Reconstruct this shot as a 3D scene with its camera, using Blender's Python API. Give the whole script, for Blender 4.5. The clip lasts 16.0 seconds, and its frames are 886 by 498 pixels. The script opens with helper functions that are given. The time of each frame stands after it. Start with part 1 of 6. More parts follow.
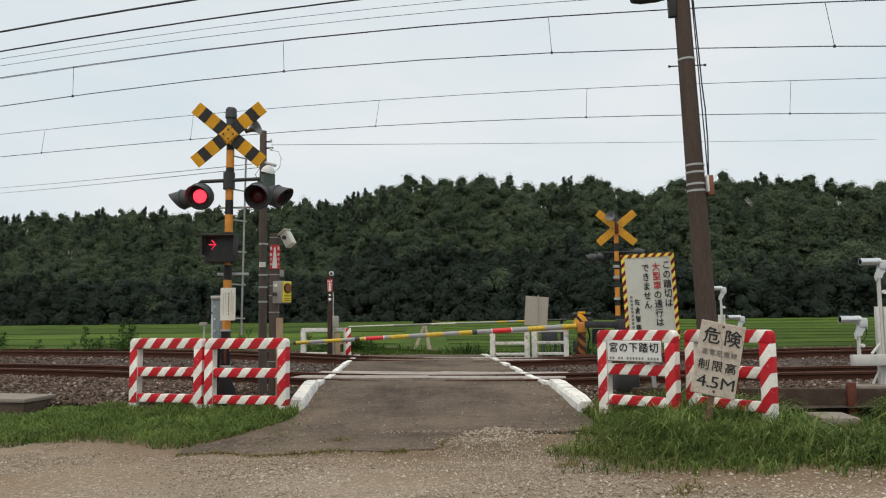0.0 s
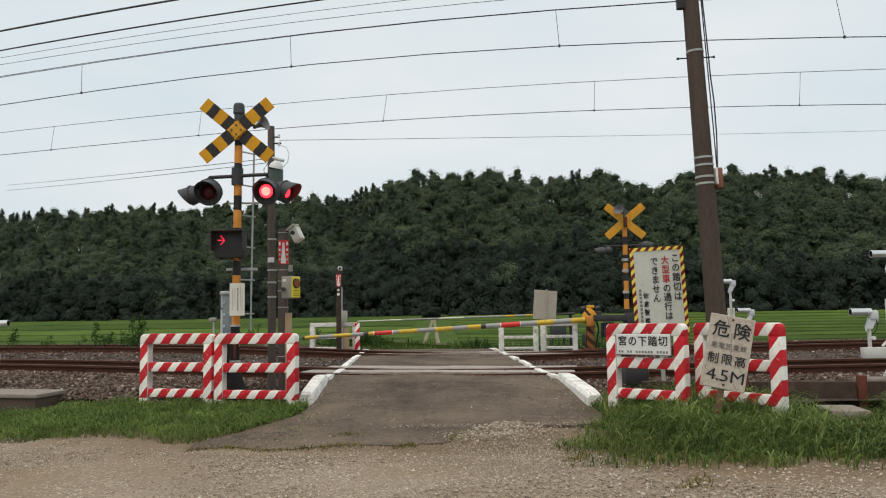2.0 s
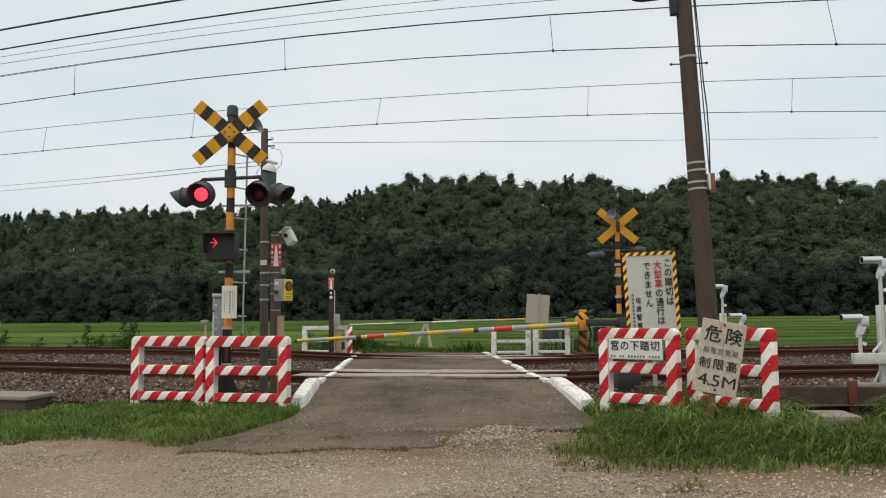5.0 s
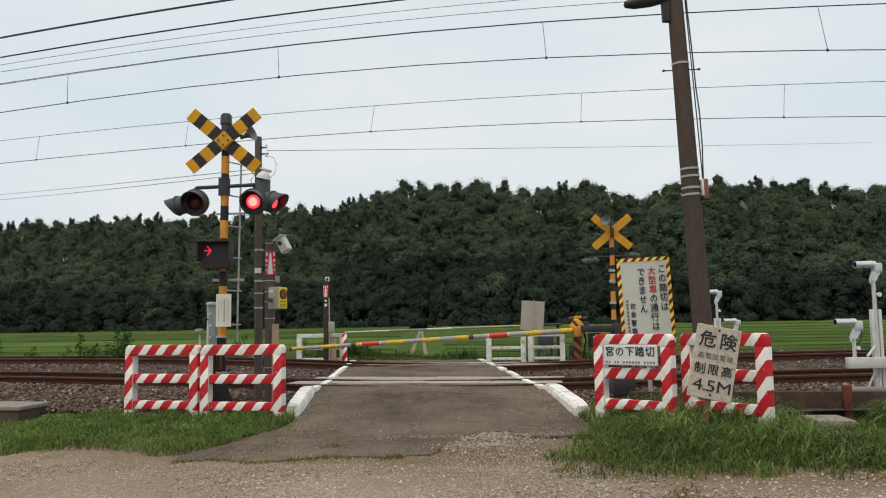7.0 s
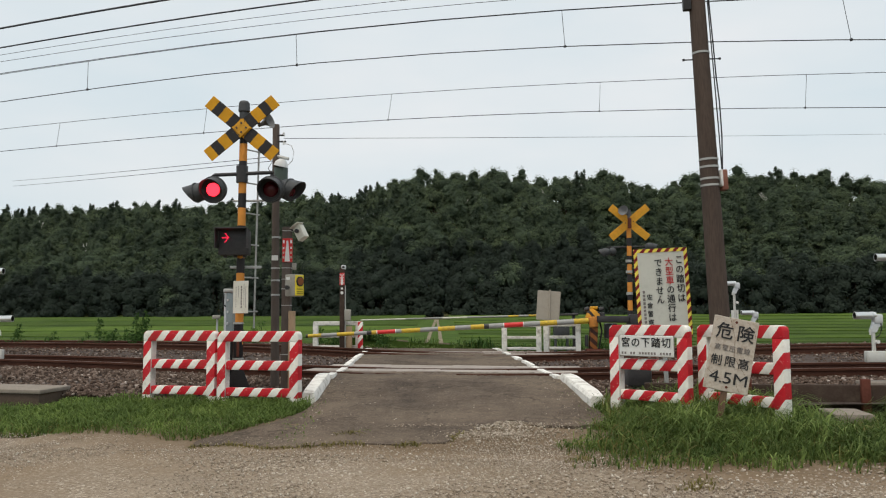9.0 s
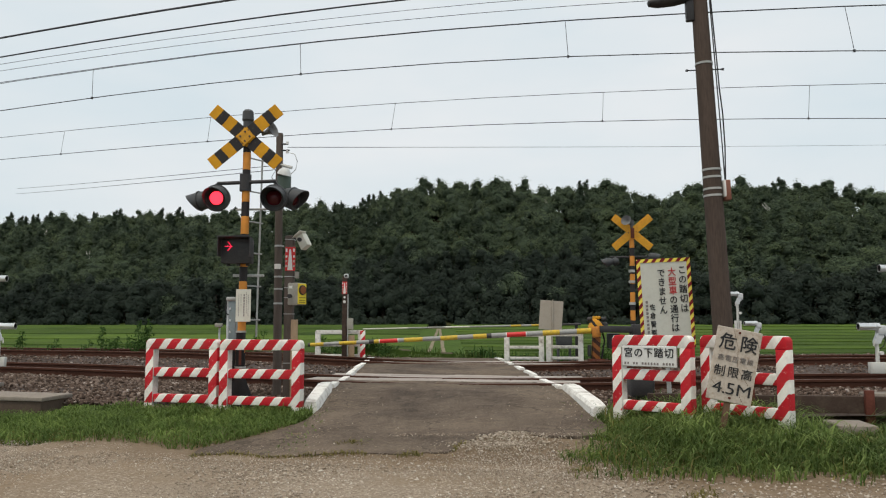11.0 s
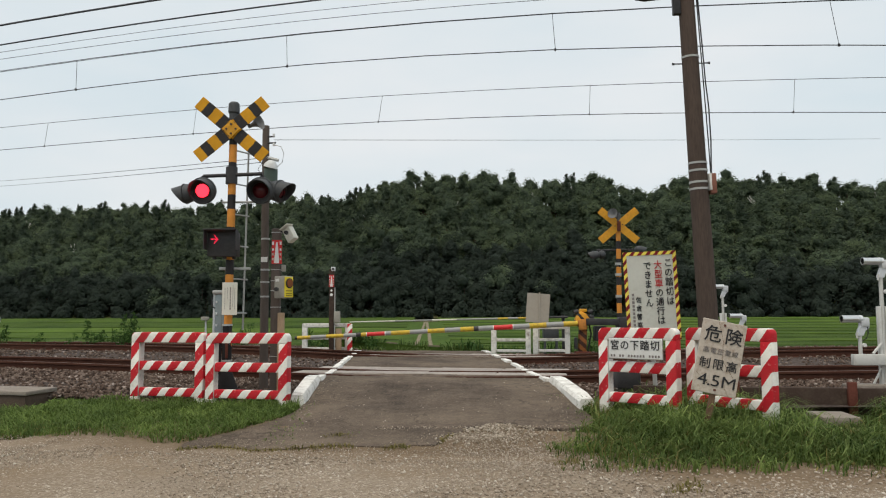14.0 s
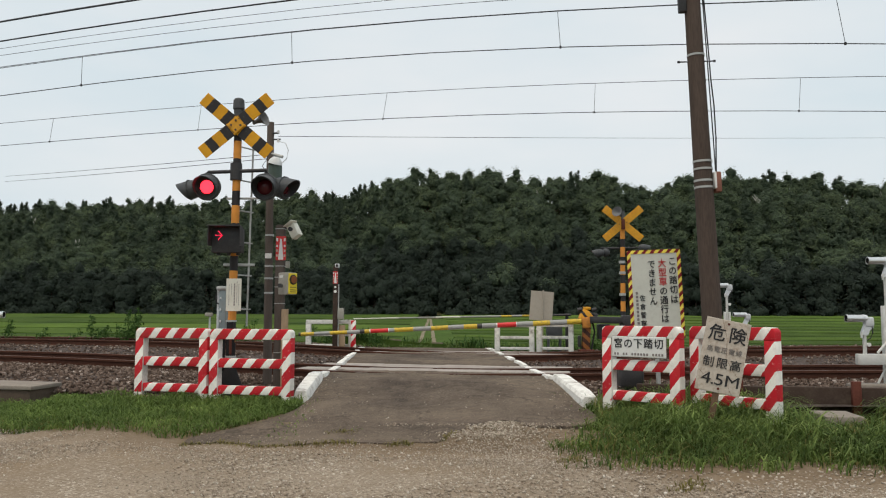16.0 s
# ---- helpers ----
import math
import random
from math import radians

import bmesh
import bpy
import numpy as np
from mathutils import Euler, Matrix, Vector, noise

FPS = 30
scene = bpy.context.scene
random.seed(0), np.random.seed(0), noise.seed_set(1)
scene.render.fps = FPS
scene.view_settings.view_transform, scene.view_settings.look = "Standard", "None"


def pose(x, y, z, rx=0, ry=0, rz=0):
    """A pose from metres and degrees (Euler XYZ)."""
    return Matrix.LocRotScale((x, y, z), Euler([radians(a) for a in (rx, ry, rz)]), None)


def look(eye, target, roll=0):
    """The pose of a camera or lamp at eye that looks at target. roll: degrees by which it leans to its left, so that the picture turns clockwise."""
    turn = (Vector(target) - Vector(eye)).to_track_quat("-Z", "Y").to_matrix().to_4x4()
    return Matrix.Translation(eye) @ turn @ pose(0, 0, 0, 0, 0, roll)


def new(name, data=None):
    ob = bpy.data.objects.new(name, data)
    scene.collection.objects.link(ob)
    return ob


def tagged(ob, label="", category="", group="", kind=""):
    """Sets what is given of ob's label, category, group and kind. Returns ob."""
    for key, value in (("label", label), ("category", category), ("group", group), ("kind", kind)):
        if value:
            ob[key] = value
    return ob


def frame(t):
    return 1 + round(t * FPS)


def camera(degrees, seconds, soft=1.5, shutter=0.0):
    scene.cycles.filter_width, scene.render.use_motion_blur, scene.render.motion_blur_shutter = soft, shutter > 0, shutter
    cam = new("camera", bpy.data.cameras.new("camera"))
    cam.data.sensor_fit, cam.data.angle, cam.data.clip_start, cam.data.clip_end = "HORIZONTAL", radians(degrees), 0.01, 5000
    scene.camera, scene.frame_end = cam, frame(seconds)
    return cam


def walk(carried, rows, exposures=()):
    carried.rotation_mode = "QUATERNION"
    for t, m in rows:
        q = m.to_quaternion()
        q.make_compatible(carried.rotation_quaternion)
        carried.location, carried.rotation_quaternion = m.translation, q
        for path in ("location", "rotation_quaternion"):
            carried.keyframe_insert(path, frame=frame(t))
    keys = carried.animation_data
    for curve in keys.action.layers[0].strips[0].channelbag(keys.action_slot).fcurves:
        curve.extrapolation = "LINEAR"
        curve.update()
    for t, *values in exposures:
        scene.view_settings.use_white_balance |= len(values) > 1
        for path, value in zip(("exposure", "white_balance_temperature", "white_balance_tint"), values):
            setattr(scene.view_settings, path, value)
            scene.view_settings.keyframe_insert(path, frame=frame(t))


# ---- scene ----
# The camera stands on the gravel lane, carried by hand, and sways a little.
EYE = (0.0, 0.0, 0.87)
cam = camera(58.5, 16.0, soft=1.15)
SWAY = [  # seconds, yaw, pitch, roll
    (0.0, 0.00, 5.15, 0.58), (0.5, 0.21, 5.11, 1.13), (1.0, 0.37, 5.15, 0.64), (1.5, 0.46, 4.98, 0.56),
    (2.0, 0.62, 4.75, 0.83), (2.5, 0.62, 4.88, 1.08), (3.0, 0.51, 5.05, 1.18), (3.5, 0.41, 4.96, 0.91),
    (4.0, 0.34, 4.88, 0.88), (6.5, -0.30, 5.43, 0.00), (7.0, -0.28, 5.51, 0.90), (7.5, 0.15, 4.77, 0.91),
    (8.0, 0.23, 4.50, -0.06), (8.5, 0.37, 4.58, -0.08), (9.0, 0.85, 4.72, 0.29), (11.5, 1.12, 5.54, -0.10),
    (12.0, 1.01, 5.63, -0.40), (12.5, 0.78, 5.37, -0.53), (13.0, 0.73, 5.23, -0.48), (13.5, 0.31, 4.96, 0.07),
    (14.0, 0.10, 4.88, 0.13), (14.5, -0.15, 4.75, -0.04), (15.0, 0.15, 4.76, 0.00), (15.5, 0.27, 4.79, -0.12),
    (16.0, 0.36, 4.68, -0.18),
]
walk(cam, [(t, pose(*EYE, 90 + pitch, roll, yaw)) for t, yaw, pitch, roll in SWAY], exposures=((0.0, 0.0), (16.0, 0.0)))

# ---- light: an overcast summer afternoon ----
SUN_EL, SUN_AZ = 66.0, 205.0
world = bpy.data.worlds.new("overcast_sky")
scene.world = world
world.use_nodes = True
wn, wl = world.node_tree.nodes, world.node_tree.links
wn.clear()
sky = wn.new("ShaderNodeTexSky")
sky.sky_type, sky.sun_disc = "NISHITA", False
sky.sun_elevation, sky.sun_rotation = radians(SUN_EL), radians(SUN_AZ)
sky.air_density, sky.dust_density, sky.ozone_density = 1.0, 6.0, 1.0
wtc = wn.new("ShaderNodeTexCoord")
wmap = wn.new("ShaderNodeMapping")
wmap.inputs["Scale"].default_value = (1.0, 1.0, 3.0)
cloud = wn.new("ShaderNodeTexNoise")
cloud.inputs["Scale"].default_value, cloud.inputs["Detail"].default_value = 2.2, 4.0
veil = wn.new("ShaderNodeValToRGB")
veil.color_ramp.elements[0].position, veil.color_ramp.elements[0].color = 0.32, (8.05, 9.2, 9.75, 1)
veil.color_ramp.elements[1].position, veil.color_ramp.elements[1].color = 0.70, (10.07, 10.3, 10.4, 1)
wmix = wn.new("ShaderNodeMix")
wmix.data_type = "RGBA"
wmix.inputs[0].default_value = 0.88
wbg, wout = wn.new("ShaderNodeBackground"), wn.new("ShaderNodeOutputWorld")
wbg.inputs["Strength"].default_value = 0.09
wl.new(wtc.outputs["Generated"], wmap.inputs["Vector"])
wl.new(wmap.outputs["Vector"], cloud.inputs["Vector"])
wl.new(cloud.outputs["Fac"], veil.inputs["Fac"])
wl.new(sky.outputs["Color"], wmix.inputs[6])
wl.new(veil.outputs["Color"], wmix.inputs[7])
wl.new(wmix.outputs[2], wbg.inputs["Color"])
wl.new(wbg.outputs["Background"], wout.inputs["Surface"])
sun_data = bpy.data.lights.new("sun", "SUN")
sun_data.energy, sun_data.angle, sun_data.color = 1.5, radians(35), (1.0, 0.87, 0.70)
sun = new("sun", sun_data)
_az, _el = radians(SUN_AZ), radians(SUN_EL)
_to_sun = Vector((math.sin(_az) * math.cos(_el), math.cos(_az) * math.cos(_el), math.sin(_el)))
sun.matrix_world = look(_to_sun * 50, (0, 0, 0))


# ---- materials ----
def ramp(nt, fac, stops):
    n = nt.nodes.new("ShaderNodeValToRGB")
    el = n.color_ramp.elements
    while len(el) < len(stops):
        el.new(0.5)
    for e, (p, c) in zip(el, stops):
        e.position, e.color = p, (*c[:3], 1)
    nt.links.new(fac, n.inputs["Fac"])
    return n.outputs["Color"]


def mixc(nt, fac, a, b, mode="MIX"):
    n = nt.nodes.new("ShaderNodeMix")
    n.data_type, n.blend_type = "RGBA", mode
    for sock, v in ((n.inputs[0], fac), (n.inputs[6], a), (n.inputs[7], b)):
        if isinstance(v, (int, float)):
            sock.default_value = v
        elif isinstance(v, tuple):
            sock.default_value = (*v[:3], 1)
        else:
            nt.links.new(v, sock)
    return n.outputs[2]


def maths(nt, op, a, b=None):
    n = nt.nodes.new("ShaderNodeMath")
    n.operation = op
    for i, v in enumerate((a, b)):
        if v is None:
            continue
        if isinstance(v, (int, float)):
            n.inputs[i].default_value = v
        else:
            nt.links.new(v, n.inputs[i])
    return n.outputs[0]


def noise_of(nt, vec, scale, detail=4.0, rough=0.6):
    n = nt.nodes.new("ShaderNodeTexNoise")
    n.inputs["Scale"].default_value, n.inputs["Detail"].default_value = scale, detail
    n.inputs["Roughness"].default_value = rough
    nt.links.new(vec, n.inputs["Vector"])
    return n.outputs["Fac"]


def begin(name):
    m = bpy.data.materials.new(name)
    m.use_nodes = True
    nt = m.node_tree
    b = nt.nodes["Principled BSDF"]
    tc = nt.nodes.new("ShaderNodeTexCoord")
    return m, nt, b, tc.outputs["Object"]


def bump_to(nt, b, height, strength, distance=0.01):
    n = nt.nodes.new("ShaderNodeBump")
    n.inputs["Strength"].default_value, n.inputs["Distance"].default_value = strength, distance
    nt.links.new(height, n.inputs["Height"])
    nt.links.new(n.outputs["Normal"], b.inputs["Normal"])


def shade(c, k):
    return tuple(v * k for v in c)


def mat(name, col, rough=0.6, metal=0.0, var=0.18, scale=6.0, fine=60.0, bump=0.15, dirt=None, dirt_amount=0.35, rand=0.0, streak=1.0):
    """Worn plain surface: colour varied at two scales, stains of a dirt colour, fine relief."""
    m, nt, b, vec = begin(name)
    if streak != 1.0:
        mp = nt.nodes.new("ShaderNodeMapping")
        mp.inputs["Scale"].default_value = (1, 1, 1 / streak)
        nt.links.new(vec, mp.inputs["Vector"])
        vec = mp.outputs["Vector"]
    big, small = noise_of(nt, vec, scale, 5), noise_of(nt, vec, fine, 3)
    c = ramp(nt, big, [(0.3, shade(col, 1 - var)), (0.7, shade(col, 1 + var))])
    c = mixc(nt, 0.5, c, ramp(nt, small, [(0.3, shade(col, 1 - var)), (0.7, shade(col, 1 + var))]))
    if dirt:
        mask = ramp(nt, noise_of(nt, vec, scale * 1.7, 8, 0.7), [(0.48, (0, 0, 0)), (0.72, (1, 1, 1))])
        c = mixc(nt, maths(nt, "MULTIPLY", mask, dirt_amount), c, dirt)
    if rand:
        oi = nt.nodes.new("ShaderNodeObjectInfo")
        k = maths(nt, "ADD", maths(nt, "MULTIPLY", oi.outputs["Random"], rand), 1 - rand / 2)
        n = nt.nodes.new("ShaderNodeVectorMath")
        n.operation = "SCALE"
        nt.links.new(c, n.inputs[0])
        nt.links.new(k, n.inputs["Scale"])
        c = n.outputs[0]
    nt.links.new(c, b.inputs["Base Color"])
    b.inputs["Roughness"].default_value, b.inputs["Metallic"].default_value = rough, metal
    b.inputs["Specular IOR Level"].default_value = 0.12 if rough > 0.7 else 0.35
    if bump:
        bump_to(nt, b, small, bump)
    return m


def stripes(name, a, b_col, period, lean, duty=0.5, axis="X", rough=0.6, wear=0.3, shift=0.0, under=(0.35, 0.33, 0.3), mirror=False, chip_at=0.6, grime=0.0, bare=None):
    """Painted diagonal or ring stripes, chipped down to what is underneath."""
    m, nt, b, vec = begin(name)
    sep = nt.nodes.new("ShaderNodeSeparateXYZ")
    nt.links.new(vec, sep.inputs[0])
    base = maths(nt, "ABSOLUTE", sep.outputs[axis]) if mirror else sep.outputs[axis]
    wob = maths(nt, "MULTIPLY", maths(nt, "SUBTRACT", noise_of(nt, vec, 14), 0.5), 0.02)
    u = maths(nt, "SUBTRACT", base, maths(nt, "MULTIPLY", sep.outputs["Z"], lean)) if lean else base
    u = maths(nt, "ADD", maths(nt, "ADD", u, wob), shift + 50 * period)
    fr = maths(nt, "FRACT", maths(nt, "DIVIDE", u, period))
    on = maths(nt, "GREATER_THAN", fr, duty)
    if bare is not None:   # nothing but the ground coat below this slanting height
        foot = maths(nt, "LESS_THAN", maths(nt, "SUBTRACT", sep.outputs["Z"], maths(nt, "MULTIPLY", wob, 2.0)), bare)
        on = maths(nt, "MAXIMUM", on, foot)
    big, small = noise_of(nt, vec, 5, 5), noise_of(nt, vec, 70, 3)
    ca = ramp(nt, big, [(0.3, shade(a, 0.8)), (0.7, shade(a, 1.12))])
    cb = ramp(nt, big, [(0.3, shade(b_col, 0.82)), (0.7, shade(b_col, 1.1))])
    c = mixc(nt, on, ca, cb)
    chip = ramp(nt, noise_of(nt, vec, 22, 8, 0.75), [(chip_at, (0, 0, 0)), (chip_at + 0.06, (1, 1, 1))])
    c = mixc(nt, maths(nt, "MULTIPLY", chip, wear), c, under)
    if grime:
        stain = ramp(nt, noise_of(nt, vec, 7, 9, 0.75), [(0.48, (0, 0, 0)), (0.72, (1, 1, 1))])
        c = mixc(nt, maths(nt, "MULTIPLY", stain, grime), c, (0.16, 0.115, 0.08))
    nt.links.new(c, b.inputs["Base Color"])
    b.inputs["Roughness"].default_value = rough
    b.inputs["Specular IOR Level"].default_value = 0.2
    bump_to(nt, b, small, 0.15)
    return m


def glow(name, col, strength):
    m, nt, b, vec = begin(name)
    b.inputs["Base Color"].default_value = (*shade(col, 0.5), 1)
    b.inputs["Emission Color"].default_value = (*col, 1)
    b.inputs["Emission Strength"].default_value = strength
    return m


CREAM = (0.88, 0.86, 0.80)
RED = (0.52, 0.016, 0.026)
YEL = (0.62, 0.30, 0.015)
BLK = (0.032, 0.030, 0.031)
M = {
    "white_conc": mat("white_painted_concrete", (0.7, 0.69, 0.65), 0.75, var=0.12, dirt=(0.15, 0.125, 0.095), dirt_amount=0.85, scale=4),
    "kerb_paint": mat("chipped_white_kerb_paint", (0.80, 0.79, 0.75), 0.75, var=0.07, dirt=(0.22, 0.18, 0.14), dirt_amount=0.8, scale=3.2, fine=40),
    "redwhite": stripes("red_white_stripes", RED, CREAM, 0.225, 0.8, 0.55, wear=0.65, under=(0.66, 0.57, 0.50), chip_at=0.60, grime=0.24, bare=0.115),
    "redwhite_b": stripes("red_white_stripes_wide", RED, CREAM, 0.237, 0.8, 0.55, wear=0.65, under=(0.66, 0.57, 0.50), shift=-0.141, chip_at=0.60, grime=0.24, bare=0.115),
    "redwhite_c": stripes("red_white_stripes_wider", RED, CREAM, 0.245, 0.8, 0.55, wear=0.65, under=(0.66, 0.57, 0.50), shift=0.055, chip_at=0.60, grime=0.24, bare=0.115),
    "cross_paint": stripes("yellow_black_cross_stripes", BLK, YEL, 0.245, 0.0, 0.46, wear=0.12, shift=-0.095, mirror=True),
    "yellow": mat("yellow_paint", YEL, 0.45, dirt=(0.2, 0.09, 0.02), dirt_amount=0.3),
    "bar_yellow": mat("barrier_yellow", (0.60, 0.40, 0.03), 0.5, var=0.25, scale=9, dirt=(0.2, 0.17, 0.09), dirt_amount=0.7),
    "bar_grey": mat("barrier_grey", (0.32, 0.32, 0.31), 0.5, dirt=(0.15, 0.14, 0.1)),
    "bar_red": mat("barrier_red_film", (0.62, 0.03, 0.03), 0.35, var=0.1),
    "pole_bands": stripes("orange_black_bands", BLK, (0.66, 0.27, 0.05), 0.42, 0.0, 0.45, axis="Z", wear=0.12, shift=0.07),
    "rubber": mat("black_rubber_cover", (0.024, 0.023, 0.024), 0.85, var=0.2, bump=0.2),
    "orange_paint": mat("orange_paint", (0.55, 0.22, 0.04), 0.55, var=0.15, dirt=(0.12, 0.07, 0.03), dirt_amount=0.6),
    "machine_stripes": stripes("orange_black_machine", BLK, (0.66, 0.31, 0.03), 0.21, -0.8, 0.36, wear=0.3),
    "leg_stripes": stripes("rusty_orange_leg", (0.06, 0.028, 0.02), (0.31, 0.115, 0.035), 0.24, -1.1, 0.5, wear=0.6, under=(0.2, 0.07, 0.03), chip_at=0.55),
    "hazard": stripes("yellow_dark_red_border", (0.20, 0.018, 0.022), (0.84, 0.70, 0.11), 0.1, 0.9, 0.5, wear=0.1),
    "black": mat("black_metal", (0.034, 0.033, 0.035), 0.5, var=0.3, dirt=(0.08, 0.07, 0.06)),
    "hood": mat("dark_grey_hood", (0.055, 0.06, 0.065), 0.55, var=0.2, dirt=(0.12, 0.11, 0.1)),
    "galv": mat("pale_galvanised_frame", (0.60, 0.60, 0.57), 0.5, 0.15, var=0.1, dirt=(0.32, 0.29, 0.25)),
    "horn_grey": mat("dull_grey_horn", (0.16, 0.165, 0.17), 0.5, var=0.2, dirt=(0.1, 0.09, 0.08)),
    "steel": mat("galvanised_steel", (0.42, 0.43, 0.42), 0.5, 0.3, var=0.15, dirt=(0.2, 0.18, 0.15)),
    "silver": mat("silver_paint", (0.62, 0.64, 0.66), 0.4, 0.2, var=0.08, dirt=(0.3, 0.28, 0.25)),
    "bright": mat("bright_galvanised_tube", (0.72, 0.73, 0.73), 0.28, 0.75, var=0.06, bump=0.03),
    "sheet": mat("cream_sheet", (0.66, 0.65, 0.57), 0.45, var=0.06, dirt=(0.4, 0.36, 0.28), dirt_amount=0.3),
    "sheet_grey": mat("grey_cream_sheet", (0.585, 0.59, 0.53), 0.4, var=0.05, dirt=(0.35, 0.33, 0.28), dirt_amount=0.25),
    "sheet_back": mat("beige_sheet_back", (0.38, 0.34, 0.285), 0.5, var=0.06, dirt=(0.25, 0.22, 0.18), dirt_amount=0.3),
    "sheet_worn": mat("cracked_sign_sheet", (0.50, 0.44, 0.375), 0.6, var=0.16, scale=12, dirt=(0.27, 0.18, 0.12), dirt_amount=0.75),
    "ink": mat("black_lettering", (0.02, 0.02, 0.022), 0.5, var=0.2, bump=0),
    "ink_grey": mat("faded_lettering", (0.2, 0.18, 0.17), 0.6, var=0.2, bump=0),
    "ink_olive": mat("olive_lettering", (0.28, 0.22, 0.02), 0.5, var=0.2, bump=0),
    "button_orange": mat("dark_orange_button", (0.22, 0.065, 0.01), 0.4, var=0.2, bump=0),
    "ink_red": mat("red_lettering", (0.45, 0.035, 0.035), 0.5, var=0.2, bump=0),
    "conc": mat("weathered_concrete", (0.27, 0.235, 0.20), 0.85, var=0.18, dirt=(0.14, 0.12, 0.1), dirt_amount=0.5, bump=0.3),
    "conc_pole": mat("brown_grey_pole_concrete", (0.088, 0.066, 0.055), 0.8, var=0.32, scale=3.5, streak=7, dirt=(0.05, 0.04, 0.035), dirt_amount=0.5, bump=0.25),
    "wood_pole": mat("weathered_pole", (0.115, 0.094, 0.082), 0.85, var=0.22, scale=5, streak=8, dirt=(0.07, 0.06, 0.05)),
    "timber": mat("dark_timber", (0.055, 0.038, 0.030), 0.85, var=0.3, scale=4, dirt=(0.16, 0.13, 0.1)),
    "pale_wood": mat("pale_wood", (0.36, 0.26, 0.17), 0.8, var=0.2, streak=5),
    "brown_wood": mat("brown_wood", (0.16, 0.10, 0.065), 0.8, var=0.2, streak=5),
    "rust": mat("rusty_rail", (0.078, 0.035, 0.024), 0.8, 0.2, var=0.3, scale=3, dirt=(0.13, 0.065, 0.04), bump=0.3),
    "rail_top": mat("worn_rail_head", (0.115, 0.070, 0.054), 0.6, 0.3, var=0.2, scale=2),
    "rust_post": mat("rust_red_post", (0.12, 0.042, 0.03), 0.8, var=0.25),
    "panel": mat("crossing_panel", (0.36, 0.32, 0.29), 0.85, var=0.15, scale=2, dirt=(0.12, 0.11, 0.10), dirt_amount=0.5, bump=0.3, rand=0.2),
    "box_blue": mat("blue_grey_cabinet", (0.23, 0.285, 0.30), 0.5, var=0.1, dirt=(0.2, 0.18, 0.15)),
    "box_grey": mat("warm_grey_box", (0.32, 0.31, 0.27), 0.5, var=0.12, dirt=(0.15, 0.13, 0.1)),
    "label_yellow": mat("yellow_plate", (0.75, 0.6, 0.03), 0.4, var=0.06),
    "white": mat("white_enamel", (0.72, 0.72, 0.70), 0.4, var=0.06, dirt=(0.4, 0.37, 0.3), dirt_amount=0.3),
    "lens_dark": mat("dark_red_lens", (0.075, 0.008, 0.012), 0.25, var=0.2, bump=0.05),
    "lens_lit": glow("lit_red_lens", (1.0, 0.026, 0.045), 3.2),
    "lens_lit_warm": glow("lit_pale_red_lens", (1.0, 0.46, 0.36), 1.15),
    "led": glow("lit_red_diodes", (1.0, 0.018, 0.07), 1.8),
    "wire": mat("dark_wire", (0.045, 0.045, 0.05), 0.6, 0.3, bump=0),
    "cable": mat("black_cable", (0.02, 0.02, 0.022), 0.6, bump=0),
    "copper_box": mat("brown_box", (0.22, 0.09, 0.06), 0.6, var=0.2),
    "ceramic": mat("white_ceramic", (0.7, 0.72, 0.72), 0.3, var=0.06),
    "transformer": mat("green_grey_can", (0.07, 0.10, 0.085), 0.5, var=0.15),
}


def ground_mat(name, stops, scale, fine, bump=0.6, patch=None, patch_scale=0.5, patch_at=(0.5, 0.62), distance=0.03, rand=0.0):
    m, nt, b, vec = begin(name)
    c = ramp(nt, noise_of(nt, vec, fine, 6, 0.75), stops)
    big = noise_of(nt, vec, scale, 5)
    c = mixc(nt, 0.6, c, ramp(nt, big, [(0.3, (0.6, 0.6, 0.6)), (0.7, (1.3, 1.3, 1.3))]), "MULTIPLY")
    if patch:
        mask = ramp(nt, noise_of(nt, vec, patch_scale, 7, 0.65), [(patch_at[0], (0, 0, 0)), (patch_at[1], (1, 1, 1))])
        c = mixc(nt, mask, c, mixc(nt, 0.5, patch, ramp(nt, noise_of(nt, vec, fine * 0.6, 5), [(0.3, shade(patch, 0.6)), (0.7, shade(patch, 1.3))])))
    if rand:
        oi = nt.nodes.new("ShaderNodeObjectInfo")
        c = mixc(nt, 1.0, c, ramp(nt, oi.outputs["Random"], [(0.0, (1 - rand, 1 - rand, 1 - rand)), (1.0, (1 + rand, 1 + rand * 0.8, 1 + rand * 0.4))]), "MULTIPLY")
    nt.links.new(c, b.inputs["Base Color"])
    b.inputs["Roughness"].default_value = 0.95
    b.inputs["Specular IOR Level"].default_value = 0.08
    bump_to(nt, b, noise_of(nt, vec, fine * 0.8, 5), bump, distance)
    return m


M["soil"] = ground_mat("grassy_soil", [(0.3, (0.03, 0.045, 0.015)), (0.7, (0.085, 0.10, 0.035))], 0.8, 25, patch=(0.12, 0.09, 0.06))


def cells(nt, vec, scale):
    """Random value and relief of packed small stones."""
    n = nt.nodes.new("ShaderNodeTexVoronoi")
    n.inputs["Scale"].default_value = scale
    nt.links.new(vec, n.inputs["Vector"])
    sep = nt.nodes.new("ShaderNodeSeparateColor")
    nt.links.new(n.outputs["Color"], sep.inputs[0])
    return sep.outputs[0], maths(nt, "SUBTRACT", 1.0, n.outputs["Distance"])


